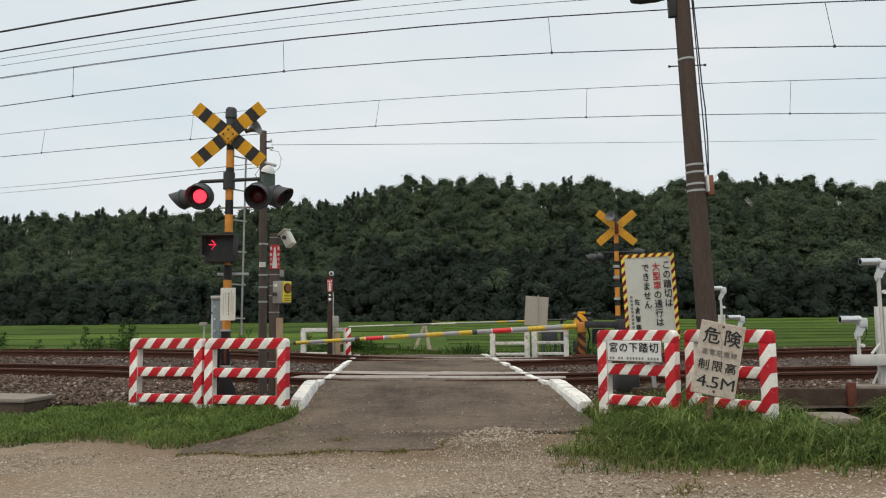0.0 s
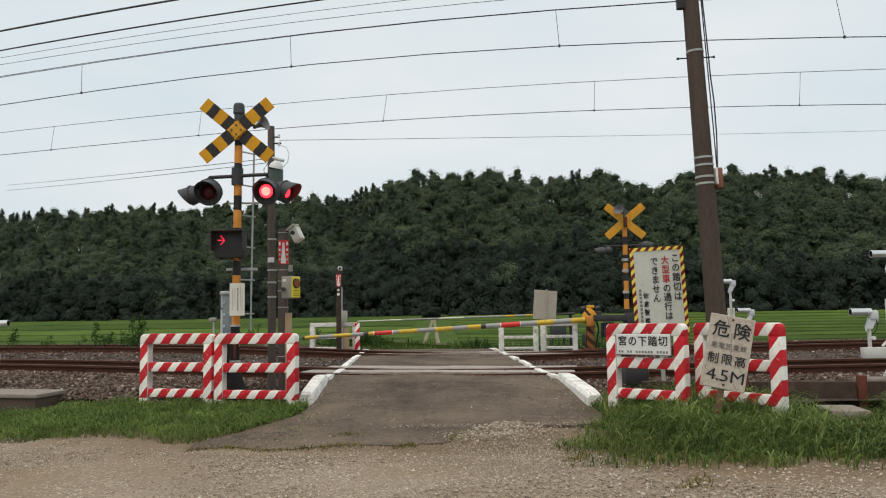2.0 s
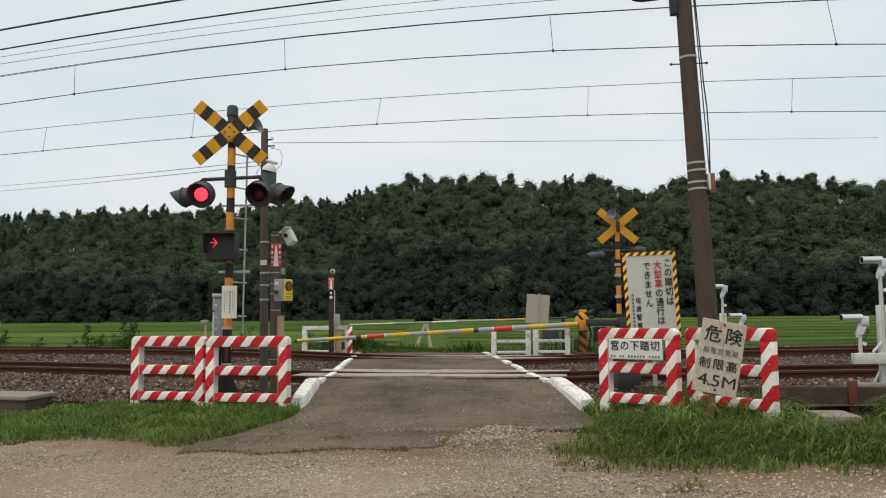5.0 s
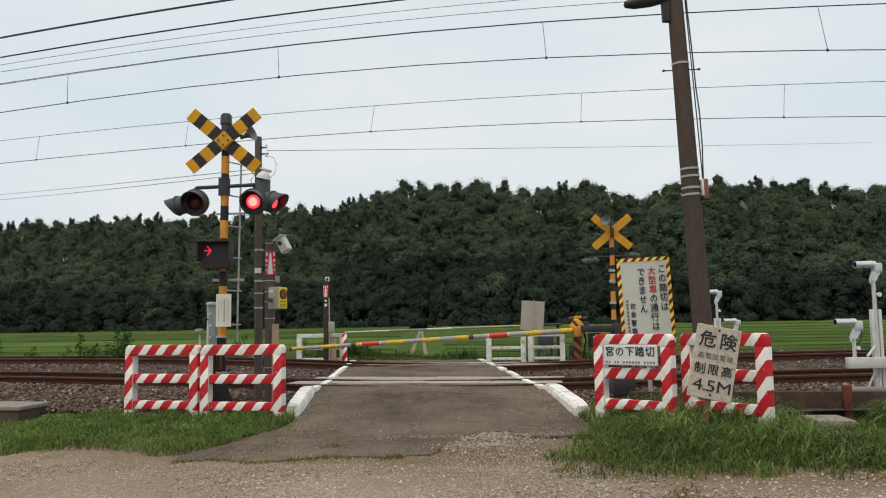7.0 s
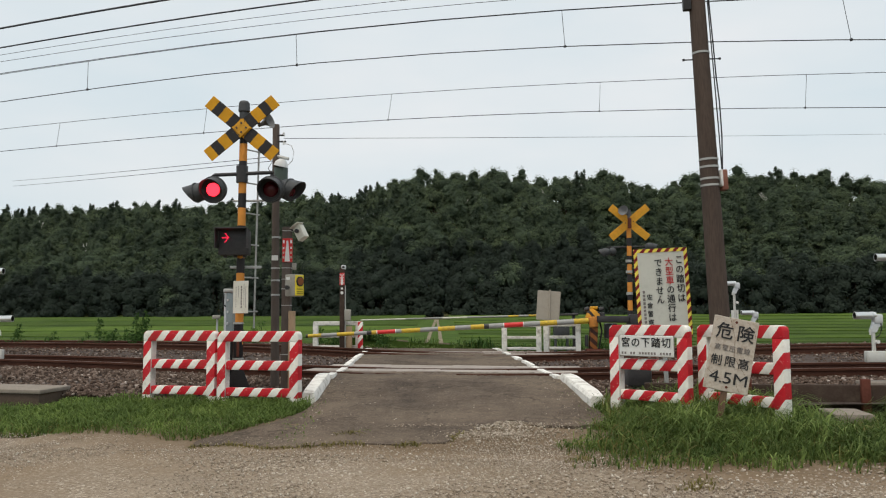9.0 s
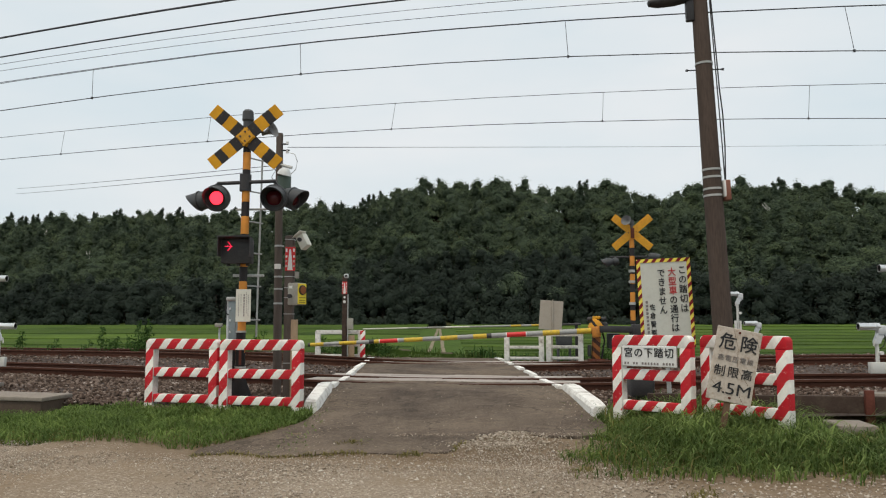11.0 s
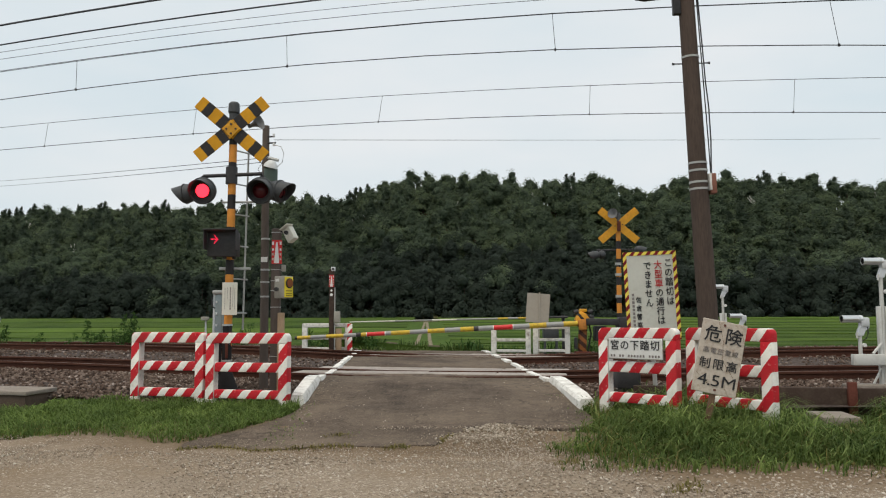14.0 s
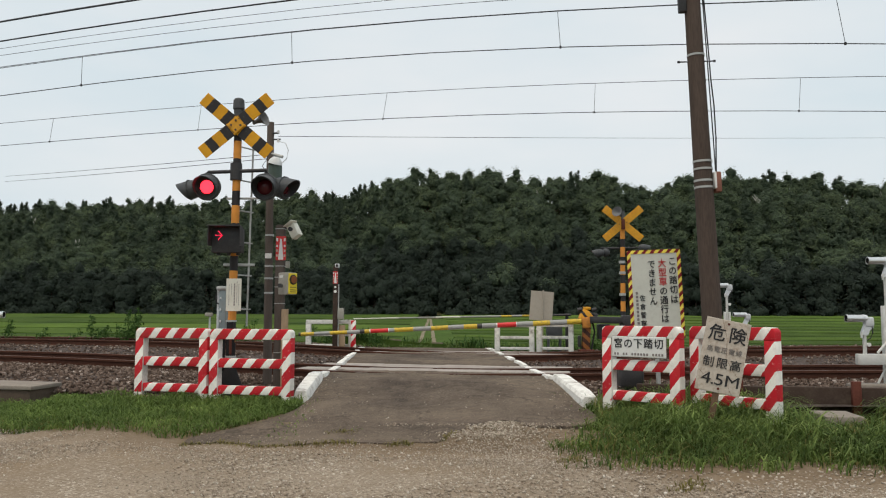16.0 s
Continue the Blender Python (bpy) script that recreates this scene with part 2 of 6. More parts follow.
def asphalt_mat(name):
    m, nt, b, vec = begin(name)
    val, relief = cells(nt, vec, 85)
    c = ramp(nt, val, [(0.0, (0.054, 0.041, 0.033)), (0.7, (0.113, 0.088, 0.070)), (0.96, (0.138, 0.110, 0.089)), (1.0, (0.24, 0.205, 0.17))])
    c = mixc(nt, 0.8, c, ramp(nt, noise_of(nt, vec, 1.1, 7, 0.65), [(0.3, (0.55, 0.55, 0.55)), (0.7, (1.35, 1.33, 1.3))]), "MULTIPLY")
    dust = ramp(nt, noise_of(nt, vec, 0.55, 8, 0.7), [(0.36, (0, 0, 0)), (0.60, (1, 1, 1))])
    grit = ramp(nt, noise_of(nt, vec, 9, 6, 0.7), [(0.35, (0.35, 0.35, 0.35)), (0.65, (1, 1, 1))])
    c = mixc(nt, maths(nt, "MULTIPLY", maths(nt, "MULTIPLY", dust, grit), 0.85), c, (0.185, 0.145, 0.108))
    crack = nt.nodes.new("ShaderNodeTexVoronoi")
    crack.feature = "DISTANCE_TO_EDGE"
    crack.inputs["Scale"].default_value = 0.8
    wob = nt.nodes.new("ShaderNodeTexNoise")
    wob.inputs["Scale"].default_value = 3.0
    nt.links.new(vec, wob.inputs["Vector"])
    add = nt.nodes.new("ShaderNodeVectorMath")
    nt.links.new(vec, add.inputs[0])
    nt.links.new(wob.outputs["Color"], add.inputs[1])
    nt.links.new(add.outputs[0], crack.inputs["Vector"])
    line = ramp(nt, crack.outputs["Distance"], [(0.004, (1, 1, 1)), (0.014, (0, 0, 0))])
    c = mixc(nt, maths(nt, "MULTIPLY", line, 0.55), c, (0.03, 0.026, 0.022))
    nt.links.new(c, b.inputs["Base Color"])
    b.inputs["Roughness"].default_value = 0.92
    b.inputs["Specular IOR Level"].default_value = 0.12
    bump_to(nt, b, relief, 0.5, 0.006)
    return m


def lane_mat(name):
    """Sandy gravel that gives way to bare tan soil along the grassy side."""
    m = ground_mat(name, [(0.32, (0.135, 0.103, 0.074)), (0.5, (0.265, 0.213, 0.160)), (0.72, (0.43, 0.37, 0.295))], 0.7, 45, patch=(0.225, 0.165, 0.108), patch_scale=0.55, patch_at=(0.45, 0.62))
    nt = m.node_tree
    b = nt.nodes["Principled BSDF"]
    old = b.inputs["Base Color"].links[0].from_socket
    vec = nt.nodes.new("ShaderNodeTexCoord").outputs["Object"]
    dot = nt.nodes.new("ShaderNodeVectorMath")
    dot.operation = "DOT_PRODUCT"
    nt.links.new(vec, dot.inputs[0])
    dot.inputs[1].default_value = (0.1942, 0.981, 0)
    v = maths(nt, "ADD", dot.outputs["Value"], maths(nt, "MULTIPLY", maths(nt, "SUBTRACT", noise_of(nt, vec, 1.6, 6, 0.65), 0.5), 1.5))
    sr = nt.nodes.new("ShaderNodeSeparateXYZ")
    nt.links.new(vec, sr.inputs[0])
    wide = ramp(nt, maths(nt, "MULTIPLY", sr.outputs[0], 0.4), [(0.3, (0, 0, 0)), (0.7, (1, 1, 1))])
    v = maths(nt, "ADD", v, maths(nt, "MULTIPLY", wide, 0.62))
    val, relief = cells(nt, vec, 62)
    stone = ramp(nt, val, [(0.0, (0.160, 0.122, 0.087)), (0.6, (0.275, 0.220, 0.163)), (0.88, (0.35, 0.290, 0.224)), (1.0, (0.60, 0.54, 0.46))])
    packed = ramp(nt, noise_of(nt, vec, 0.8, 6, 0.65), [(0.40, (0.12, 0.12, 0.12)), (0.60, (0.9, 0.9, 0.9))])
    old = mixc(nt, packed, old, stone)
    for l in list(b.inputs["Normal"].links):
        nt.links.remove(l)
    bump_to(nt, b, relief, 0.35, 0.01)
    edge = ramp(nt, maths(nt, "SUBTRACT", v, 6.0), [(0.45, (0, 0, 0)), (0.9, (1, 1, 1))])
    soil = ramp(nt, noise_of(nt, vec, 30, 5), [(0.3, (0.098, 0.066, 0.040)), (0.7, (0.205, 0.146, 0.092))])
    sx = nt.nodes.new("ShaderNodeSeparateXYZ")
    nt.links.new(vec, sx.inputs[0])
    bare = ramp(nt, maths(nt, "ADD", maths(nt, "MULTIPLY", sx.outputs[0], 0.25), 1.4), [(0.25, (0.15, 0.15, 0.15)), (0.75, (0.7, 0.7, 0.7))])
    nt.links.new(mixc(nt, maths(nt, "MULTIPLY", edge, bare), old, soil), b.inputs["Base Color"])
    return m


M["gravel"] = lane_mat("sandy_gravel")
M["asphalt"] = asphalt_mat("old_asphalt")
M["ballast_bed"] = ground_mat("ballast_bed", [(0.3, (0.03, 0.023, 0.02)), (0.7, (0.13, 0.105, 0.095))], 1.2, 16, bump=0.9)
M["bank"] = ground_mat("grassy_bank", [(0.3, (0.046, 0.084, 0.016)), (0.7, (0.076, 0.124, 0.026))], 0.8, 14)
M["path"] = ground_mat("pale_dirt_track", [(0.3, (0.15, 0.13, 0.085)), (0.7, (0.29, 0.25, 0.18))], 0.6, 8)


def foliage(name, dark, light, scale=0.35, trans=0.25, relief=0.0):
    m, nt, b, vec = begin(name)
    g = nt.nodes.new("ShaderNodeNewGeometry")
    c = mixc(nt, g.outputs["Random Per Island"], dark, light)
    c = mixc(nt, 0.7, c, ramp(nt, noise_of(nt, vec, scale, 3), [(0.32, (0.55, 0.6, 0.55)), (0.68, (1.45, 1.4, 1.2))]), "MULTIPLY")
    nt.links.new(c, b.inputs["Base Color"])
    b.inputs["Roughness"].default_value = 0.7
    b.inputs["Specular IOR Level"].default_value = 0.12
    if relief:
        bump_to(nt, b, noise_of(nt, vec, relief, 5, 0.7), 1.0, 0.25)
    t = nt.nodes.new("ShaderNodeBsdfTranslucent")
    nt.links.new(c, t.inputs["Color"])
    mx = nt.nodes.new("ShaderNodeMixShader")
    mx.inputs[0].default_value = trans
    out = nt.nodes["Material Output"]
    nt.links.new(b.outputs[0], mx.inputs[1])
    nt.links.new(t.outputs[0], mx.inputs[2])
    nt.links.new(mx.outputs[0], out.inputs["Surface"])
    return m


M["dark_conc"] = mat("dark_brown_concrete", (0.105, 0.078, 0.060), 0.9, var=0.25, dirt=(0.08, 0.06, 0.05), dirt_amount=0.7, bump=0.3)
M["leaf_broad"] = foliage("broad_leaves", (0.088, 0.122, 0.082), (0.120, 0.160, 0.104), 0.2, 0.5)
M["leaf_pale"] = foliage("pale_broad_leaves", (0.104, 0.140, 0.086), (0.140, 0.180, 0.108), 0.2, 0.5)
# darker copy of the broad leaves: shade at the hill foot put into colour
M["leaf_shade"] = foliage("shade_toned_leaves", (0.028, 0.040, 0.034), (0.042, 0.058, 0.048), 0.2, 0.4)
M["leaf_cedar"] = foliage("cedar_needles", (0.078, 0.108, 0.082), (0.104, 0.138, 0.104), 0.2, 0.5)
# darker than the outer leaves: shade inside the crowns put into the colour
M["leaf_inner"] = foliage("shade_toned_inner_leaves", (0.070, 0.097, 0.072), (0.082, 0.112, 0.082), 2.6, 0.4, relief=5.0)
M["leaf_inner_shade"] = foliage("shade_toned_foot_inner_leaves", (0.036, 0.050, 0.042), (0.044, 0.060, 0.050), 2.6, 0.3, relief=5.0)
M["bare_branch"] = mat("bleached_dead_wood", (0.55, 0.53, 0.50), 0.8, var=0.2)
M["rice_bed"] = ground_mat("rice_bed", [(0.3, (0.056, 0.099, 0.017)), (0.7, (0.084, 0.136, 0.027))], 0.25, 6, bump=0.8, distance=0.1, rand=0.34, patch=(0.05, 0.088, 0.02), patch_scale=0.09)
M["rice_dark"] = ground_mat("darker_rice_bed", [(0.3, (0.036, 0.070, 0.014)), (0.7, (0.054, 0.096, 0.021))], 0.25, 6, bump=0.8, distance=0.1, rand=0.25)
M["grass"] = foliage("verge_grass", (0.078, 0.128, 0.032), (0.195, 0.272, 0.082), 2.2, 0.35)
M["grass_tall"] = foliage("tall_grass", (0.052, 0.094, 0.026), (0.165, 0.222, 0.066), 2.0, 0.35)
M["grass_long"] = foliage("long_grass", (0.100, 0.160, 0.045), (0.27, 0.35, 0.125), 2.5, 0.4)
M["grass_dry"] = foliage("dry_grass", (0.13, 0.12, 0.04), (0.26, 0.22, 0.09), 2.0, 0.35)
M["weed"] = foliage("weeds", (0.03, 0.07, 0.02), (0.08, 0.15, 0.04), 1.5, 0.3)


def stone_mat(name, stops):
    m, nt, b, vec = begin(name)
    g = nt.nodes.new("ShaderNodeNewGeometry")
    c = ramp(nt, g.outputs["Random Per Island"], stops)
    c = mixc(nt, 0.5, c, ramp(nt, noise_of(nt, vec, 60, 3), [(0.3, (0.6, 0.6, 0.6)), (0.7, (1.35, 1.35, 1.35))]), "MULTIPLY")
    nt.links.new(c, b.inputs["Base Color"])
    b.inputs["Roughness"].default_value = 0.9
    b.inputs["Specular IOR Level"].default_value = 0.12
    return m


M["ballast"] = stone_mat("ballast_stones", [(0.0, (0.050, 0.034, 0.026)), (0.6, (0.135, 0.096, 0.076)), (0.95, (0.23, 0.178, 0.148)), (1.0, (0.46, 0.40, 0.36))])
M["rubble"] = stone_mat("rubble_stones", [(0.0, (0.24, 0.195, 0.145)), (0.6, (0.38, 0.325, 0.255)), (1.0, (0.54, 0.48, 0.41))])
M["pebble"] = stone_mat("gravel_stones", [(0.0, (0.25, 0.198, 0.148)), (0.5, (0.36, 0.30, 0.238)), (0.9, (0.47, 0.41, 0.34)), (1.0, (0.62, 0.57, 0.50))])


# ---- building blocks ----
def mesh_of(bm, name, material):
    me = bpy.data.meshes.new(name)
    bm.to_mesh(me)
    bm.free()
    me.materials.append(material)
    me.polygons.foreach_set("use_smooth", [True] * len(me.polygons))
    me.set_sharp_from_angle(angle=radians(32))
    return me


def part(name, bm, material, parent=None, label="", m=None):
    ob = new(name, mesh_of(bm, name, material))
    if parent is not None:
        ob.parent = parent
    if m is not None:
        ob.matrix_basis = m
    return tagged(ob, label)


def thing(name, m, label, category, group="", kind=""):
    ob = new(name)
    ob.empty_display_size = 0.1
    ob.matrix_basis = m
    return tagged(ob, label, category, group, kind)


def box(bm, size, at=(0, 0, 0), rot=(0, 0, 0), bevel=0.0, seg=2):
    r = bmesh.ops.create_cube(bm, size=1.0, matrix=pose(*at, *rot) @ Matrix.Diagonal((*size, 1)))
    if bevel:
        edges = list({e for v in r["verts"] for e in v.link_edges})
        bmesh.ops.bevel(bm, geom=edges, offset=bevel, segments=seg, affect="EDGES", profile=0.5)
    return bm


def rod(bm, a, b, r0, r1=None, n=12):
    a, b = Vector(a), Vector(b)
    q = (b - a).to_track_quat("Z", "Y").to_matrix().to_4x4()
    bmesh.ops.create_cone(bm, cap_ends=True, segments=n, radius1=r0, radius2=r0 if r1 is None else r1, depth=(b - a).length,
                          matrix=Matrix.Translation((a + b) / 2) @ q)
    return bm


def lathe(bm, profile, m=None, n=24):
    """Turns (radius, height) pairs about local z."""
    m = m or Matrix.Identity(4)
    rings = []
    for r, z in profile:
        rings.append([bm.verts.new(m @ Vector((r * math.cos(2 * math.pi * i / n), r * math.sin(2 * math.pi * i / n), z))) for i in range(n)])
    for p, q in zip(rings, rings[1:]):
        for i in range(n):
            bm.faces.new((p[i], p[(i + 1) % n], q[(i + 1) % n], q[i]))
    return bm


def tube(bm, pts, r, n=6):
    """A round bar along a line of points."""
    pts = [Vector(p) for p in pts]
    rings = []
    for i, p in enumerate(pts):
        d = (pts[min(i + 1, len(pts) - 1)] - pts[max(i - 1, 0)]).normalized()
        up = Vector((0, 0, 1)) if abs(d.z) < 0.9 else Vector((1, 0, 0))
        u = d.cross(up).normalized()
        w = u.cross(d)
        rings.append([bm.verts.new(p + (u * math.cos(2 * math.pi * k / n) + w * math.sin(2 * math.pi * k / n)) * r) for k in range(n)])
    for a, b in zip(rings, rings[1:]):
        for k in range(n):
            bm.faces.new((a[k], a[(k + 1) % n], b[(k + 1) % n], b[k]))
    bm.faces.new(rings[0])
    bm.faces.new(rings[-1][::-1])
    return bm


def B():
    return bmesh.new()


def letters(name, body, size, at, material, parent, bold=0.0, depth=0.002, squash=1.0, label=""):
    """Writing in local x-z that faces -y, centred on at."""
    cu = bpy.data.curves.new(name, "FONT")
    cu.body, cu.size, cu.align_x, cu.align_y = body, size, "CENTER", "CENTER"
    cu.extrude, cu.resolution_u = depth, 3
    tmp = new(name, cu)
    me = bpy.data.meshes.new_from_object(tmp.evaluated_get(bpy.context.evaluated_depsgraph_get()))
    bpy.data.objects.remove(tmp)
    bpy.data.curves.remove(cu)
    me.transform(pose(*at, 90, 0, 0) @ Matrix.Diagonal((squash, 1, 1, 1)))
    if bold:   # thicker strokes: the same characters laid a hair apart
        bm = bmesh.new()
        for k, (dx, dz) in enumerate(((0, 0), (bold, 0), (-bold, 0), (0, bold), (0, -bold))):
            m2 = me.copy()
            m2.transform(Matrix.Translation((dx, -0.0003 * k, dz)))
            bm.from_mesh(m2)
            bpy.data.meshes.remove(m2)
        bm.to_mesh(me)
        bm.free()
    me.materials.clear()
    me.materials.append(material)
    ob = new(name, me)
    ob.parent = parent
    return tagged(ob, label)


def column(name, text, size, x, top, y, material, parent, step=None, bold=0.0, squash=1.0):
    """Characters one below another, as one mesh."""
    step = step or size * 1.08
    obs = [letters(name, ch, size, (x, y, top - (i + 0.5) * step), material, parent, bold, squash=squash) for i, ch in enumerate(text)]
    bm = B()
    for o in obs:
        bm.from_mesh(o.data)
    for o in obs:
        me = o.data
        bpy.data.objects.remove(o)
        bpy.data.meshes.remove(me)
    return part(name, bm, material, parent)


def from_arrays(name, verts, faces, material, parent=None):
    """One mesh from numpy arrays: verts (n, 3), faces (m, 3) or (m, 4)."""
    me = bpy.data.meshes.new(name)
    verts, faces = np.asarray(verts, np.float32), np.asarray(faces, np.int32)
    k = faces.shape[1]
    me.vertices.add(len(verts))
    me.vertices.foreach_set("co", verts.ravel())
    me.loops.add(faces.size)
    me.loops.foreach_set("vertex_index", faces.ravel())
    me.polygons.add(len(faces))
    me.polygons.foreach_set("loop_start", np.arange(0, faces.size, k, dtype=np.int32))
    me.update(calc_edges=True)
    me.materials.append(material)
    ob = new(name, me)
    if parent is not None:
        ob.parent = parent
    return ob


# ---- the line of the railway ----
TH = math.atan(0.198)
DIR, NRM = (math.cos(TH), -math.sin(TH)), (math.sin(TH), math.cos(TH))
BASE, BEND = (-0.3, 12.3), 110.0
SECOND = 4.6   # from track to track


def rise(s):
    return 0.16 * (1 - math.exp(-(s / 4.5) ** 2))


def along(s, off, z=0.0, lifted=True):
    """A point s metres along the line and off metres away from its first track."""
    o = off + s * s / (2 * BEND)
    return Vector((BASE[0] + s * DIR[0] + o * NRM[0], BASE[1] + s * DIR[1] + o * NRM[1], z + (rise(s) * (1 + 0.4 * min(1.0, max(0.0, off / SECOND))) if lifted else 0)))


def across(x, y):
    """(s, off) of a place on the plan."""
    dx, dy = x - BASE[0], y - BASE[1]
    s = dx * DIR[0] + dy * DIR[1]
    raw = dx * NRM[0] + dy * NRM[1]
    return s, raw - min(s * s / (2 * BEND), 12) * max(0.0, 1 - max(0.0, raw - 14) / 40)


def table(rows, v):
    xs, ys = zip(*rows)
    return float(np.interp(v, xs, ys))


GROUND = ((-400, -0.36), (-5.3, -0.35), (-3.2, -0.19), (-2.2, -0.19), (-1.2, -0.24), (5.6, -0.2), (6.0, -0.02), (7.4, -0.03), (10, -0.9), (14, -1.5), (45, -1.45), (108, 0.45), (125, 0.9))
ROADZ = ((-5.6, -0.36), (-4.8, -0.33), (-3.0, -0.17), (-1.6, -0.03), (-0.9, 0.0), (1.0, 0.0), (4.0, 0.045), (6.6, 0.05), (7.6, 0.0), (9.8, -0.8))
SKYLINE = ((-0.9, 0.125), (-0.56, 0.136), (-0.38, 0.142), (-0.27, 0.142), (-0.20, 0.151), (-0.13, 0.153), (-0.095, 0.166), (-0.06, 0.179), (-0.01, 0.179), (0.047, 0.184), (0.12, 0.174),
           (0.197, 0.184), (0.226, 0.171), (0.254, 0.157), (0.283, 0.174), (0.33, 0.174), (0.433, 0.179), (0.50, 0.174), (0.56, 0.167), (0.9, 0.16))


def hill_z(x, y):
    """Height of the wooded hill behind the fields."""
    _, v = across(x, y)
    top = 0.87 + table(SKYLINE, x / max(y, 1)) * y * min(1.0, 150 / max(v, 1)) - 5.9
    k = min(max((v - 108) / 42, 0), 1)
    return table(GROUND, min(v, 125)) * (1 - k) + top * (0.35 * k + 0.65 * k * k * (3 - 2 * k))


def gz(x, y):
    s, v = across(x, y)
    z = table(GROUND, v)
    if v > 110:
        z = hill_z(x, y)
    return z


def edge_l(y):
    return -1.68 - 0.042 * (y - 9.6)


def edge_r(y):
    return 1.52 - 0.055 * (y - 9.0)


# ground: one sheet to the horizon
bm = B()
xs = sorted({*np.arange(-24, 24.1, 0.8).round(2), *np.arange(-200, 201, 10.0), -2500, -1200, -600, -350, 350, 600, 1200, 2500})
ys = sorted({*np.arange(-10, 30.1, 0.8).round(2), *np.arange(30, 240, 6.0), -2500, -900, -300, -100, -40, 300, 500, 900, 2500})
grid = [[bm.verts.new((x, y, gz(x, y) + 0.012 * noise.noise((x * 1.3, y * 1.3, 0)) - (0.05 if -15 < across(x, y)[1] < -4.4 else 0))) for x in xs] for y in ys]
for a, b in zip(grid, grid[1:]):
    for i in range(len(xs) - 1):
        bm.faces.new((a[i], a[i + 1], b[i + 1], b[i]))
ground = part("ground", bm, M["soil"])
tagged(ground, "grassy soil rising to a wooded hill beyond the fields", "ground", kind="structure")


def strip(stations, left, right, z, cols=10, skirt=0.08):
    """A laid sheet with thickness between two edges; left(t), right(t) give plan points, z(x, y) its height."""
    bm = B()
    rows = []
    for t in stations:
        a, b = Vector(left(t)), Vector(right(t))
        row = []
        for i in range(cols + 1):
            p = a.lerp(b, i / cols)
            row.append(bm.verts.new((p.x, p.y, z(p.x, p.y))))
        rows.append(row)
    for a, b in zip(rows, rows[1:]):
        for i in range(cols):
            bm.faces.new((a[i], a[i + 1], b[i + 1], b[i]))
    rim = rows[0] + [r[-1] for r in rows[1:]] + rows[-1][-2::-1] + [r[0] for r in rows[-2:0:-1]]
    low = [bm.verts.new((v.co.x, v.co.y, v.co.z - skirt)) for v in rim]
    for i in range(len(rim)):
        j = (i + 1) % len(rim)
        bm.faces.new((rim[j], rim[i], low[i], low[j]))
    return bm


# gravel lane in front
lane_l = [-26 + 0.5 * i for i in range(105)]
bm = strip(lane_l, lambda s: along(s, -14.0)[:2], lambda s: along(s, -5.1 + 0.28 * noise.noise((s * 0.7, 3, 0)) + 0.1 * noise.noise((s * 3.1, 7, 0)) - (0.25 if s > 1.6 else 0) + 1.3 * min(1, max(0, (s + 2.9) / 0.8)) * min(1, max(0.15, (4.4 - s) / 1.6)))[:2],
           lambda x, y: gz(x, y) + 0.018 + 0.015 * noise.noise((x * 0.9, y * 0.9, 5)), cols=24, skirt=0.12)
lane = tagged(part("gravel_road", bm, M["gravel"]), "pale sandy gravel lane with bare tyre-worn soil", "road", kind="structure")


def road_z(x, y):
    _, v = across(x, y)
    return table(ROADZ, v) + 0.012 * noise.noise((x * 0.8, y * 0.8, 2))


def flare_l(y):
    k = max(0.0, min(1.0, (9.3 - y) / 1.7))
    return edge_l(y) - 0.85 * k * k


COLS, ROWSN = 64, 90


def front(i):
    u = i / COLS
    back = 0.62 * min(1, max(0, (u - 0.58) / 0.05)) + 0.30 * math.exp(-((u - 0.718) / 0.05) ** 2)
    return 7.30 + 0.16 * noise.noise((u * 7, 1, 0)) + 0.06 * noise.noise((u * 26, 4, 0)) + 0.035 * noise.noise((u * 70, 6, 0)) + back


# asphalt approach and deck
bm = B()
rows = []
for j in range(ROWSN + 1):
    row = []
    for i in range(COLS + 1):
        y0 = front(i)
        y = y0 + (19.4 - y0) * (j / ROWSN) ** 1.15
        x = flare_l(y) + (edge_r(y) - flare_l(y)) * i / COLS
        o = across(x, y)[1]
        sunk = -0.03 if (0.45 < abs(o) < 0.7 or 0.45 < abs(o - SECOND) < 0.7 or -0.2 < o < 1.42 or SECOND < o < SECOND + 1.15) else 0.006
        row.append(bm.verts.new((x, y, max(road_z(x, y), gz(x, y) + 0.02) + sunk)))
    rows.append(row)
for a, b in zip(rows, rows[1:]):
    for i in range(COLS):
        bm.faces.new((a[i], a[i + 1], b[i + 1], b[i]))
rim = rows[0] + [r[-1] for r in rows[1:]] + rows[-1][-2::-1] + [r[0] for r in rows[-2:0:-1]]
low = [bm.verts.new((v.co.x, v.co.y, v.co.z - 0.12)) for v in rim]
for i in range(len(rim)):
    j = (i + 1) % len(rim)
    bm.faces.new((rim[j], rim[i], low[i], low[j]))
road = tagged(part("road", bm, M["asphalt"]), "patched worn asphalt road with a broken edge", "road", kind="structure")

# dirt track with two wheel ruts through the fields
track_field = thing("pavement", pose(0, 0, 0), "pale earth farm track with two wheel ruts", "farm track", kind="structure")
def bank_z(x, y):
    return gz(x, y) + 0.40 + 0.03 * noise.noise((x * 1.7, y * 0.8, 3))


bm = strip([20.7 + 0.9 * i for i in range(89)], lambda y: (-2.78 - 0.019 * (y - 19), y), lambda y: (1.24 - 0.019 * (y - 19), y), bank_z, cols=10, skirt=0.5)
part("bank", bm, M["bank"], track_field, "grassy bank")
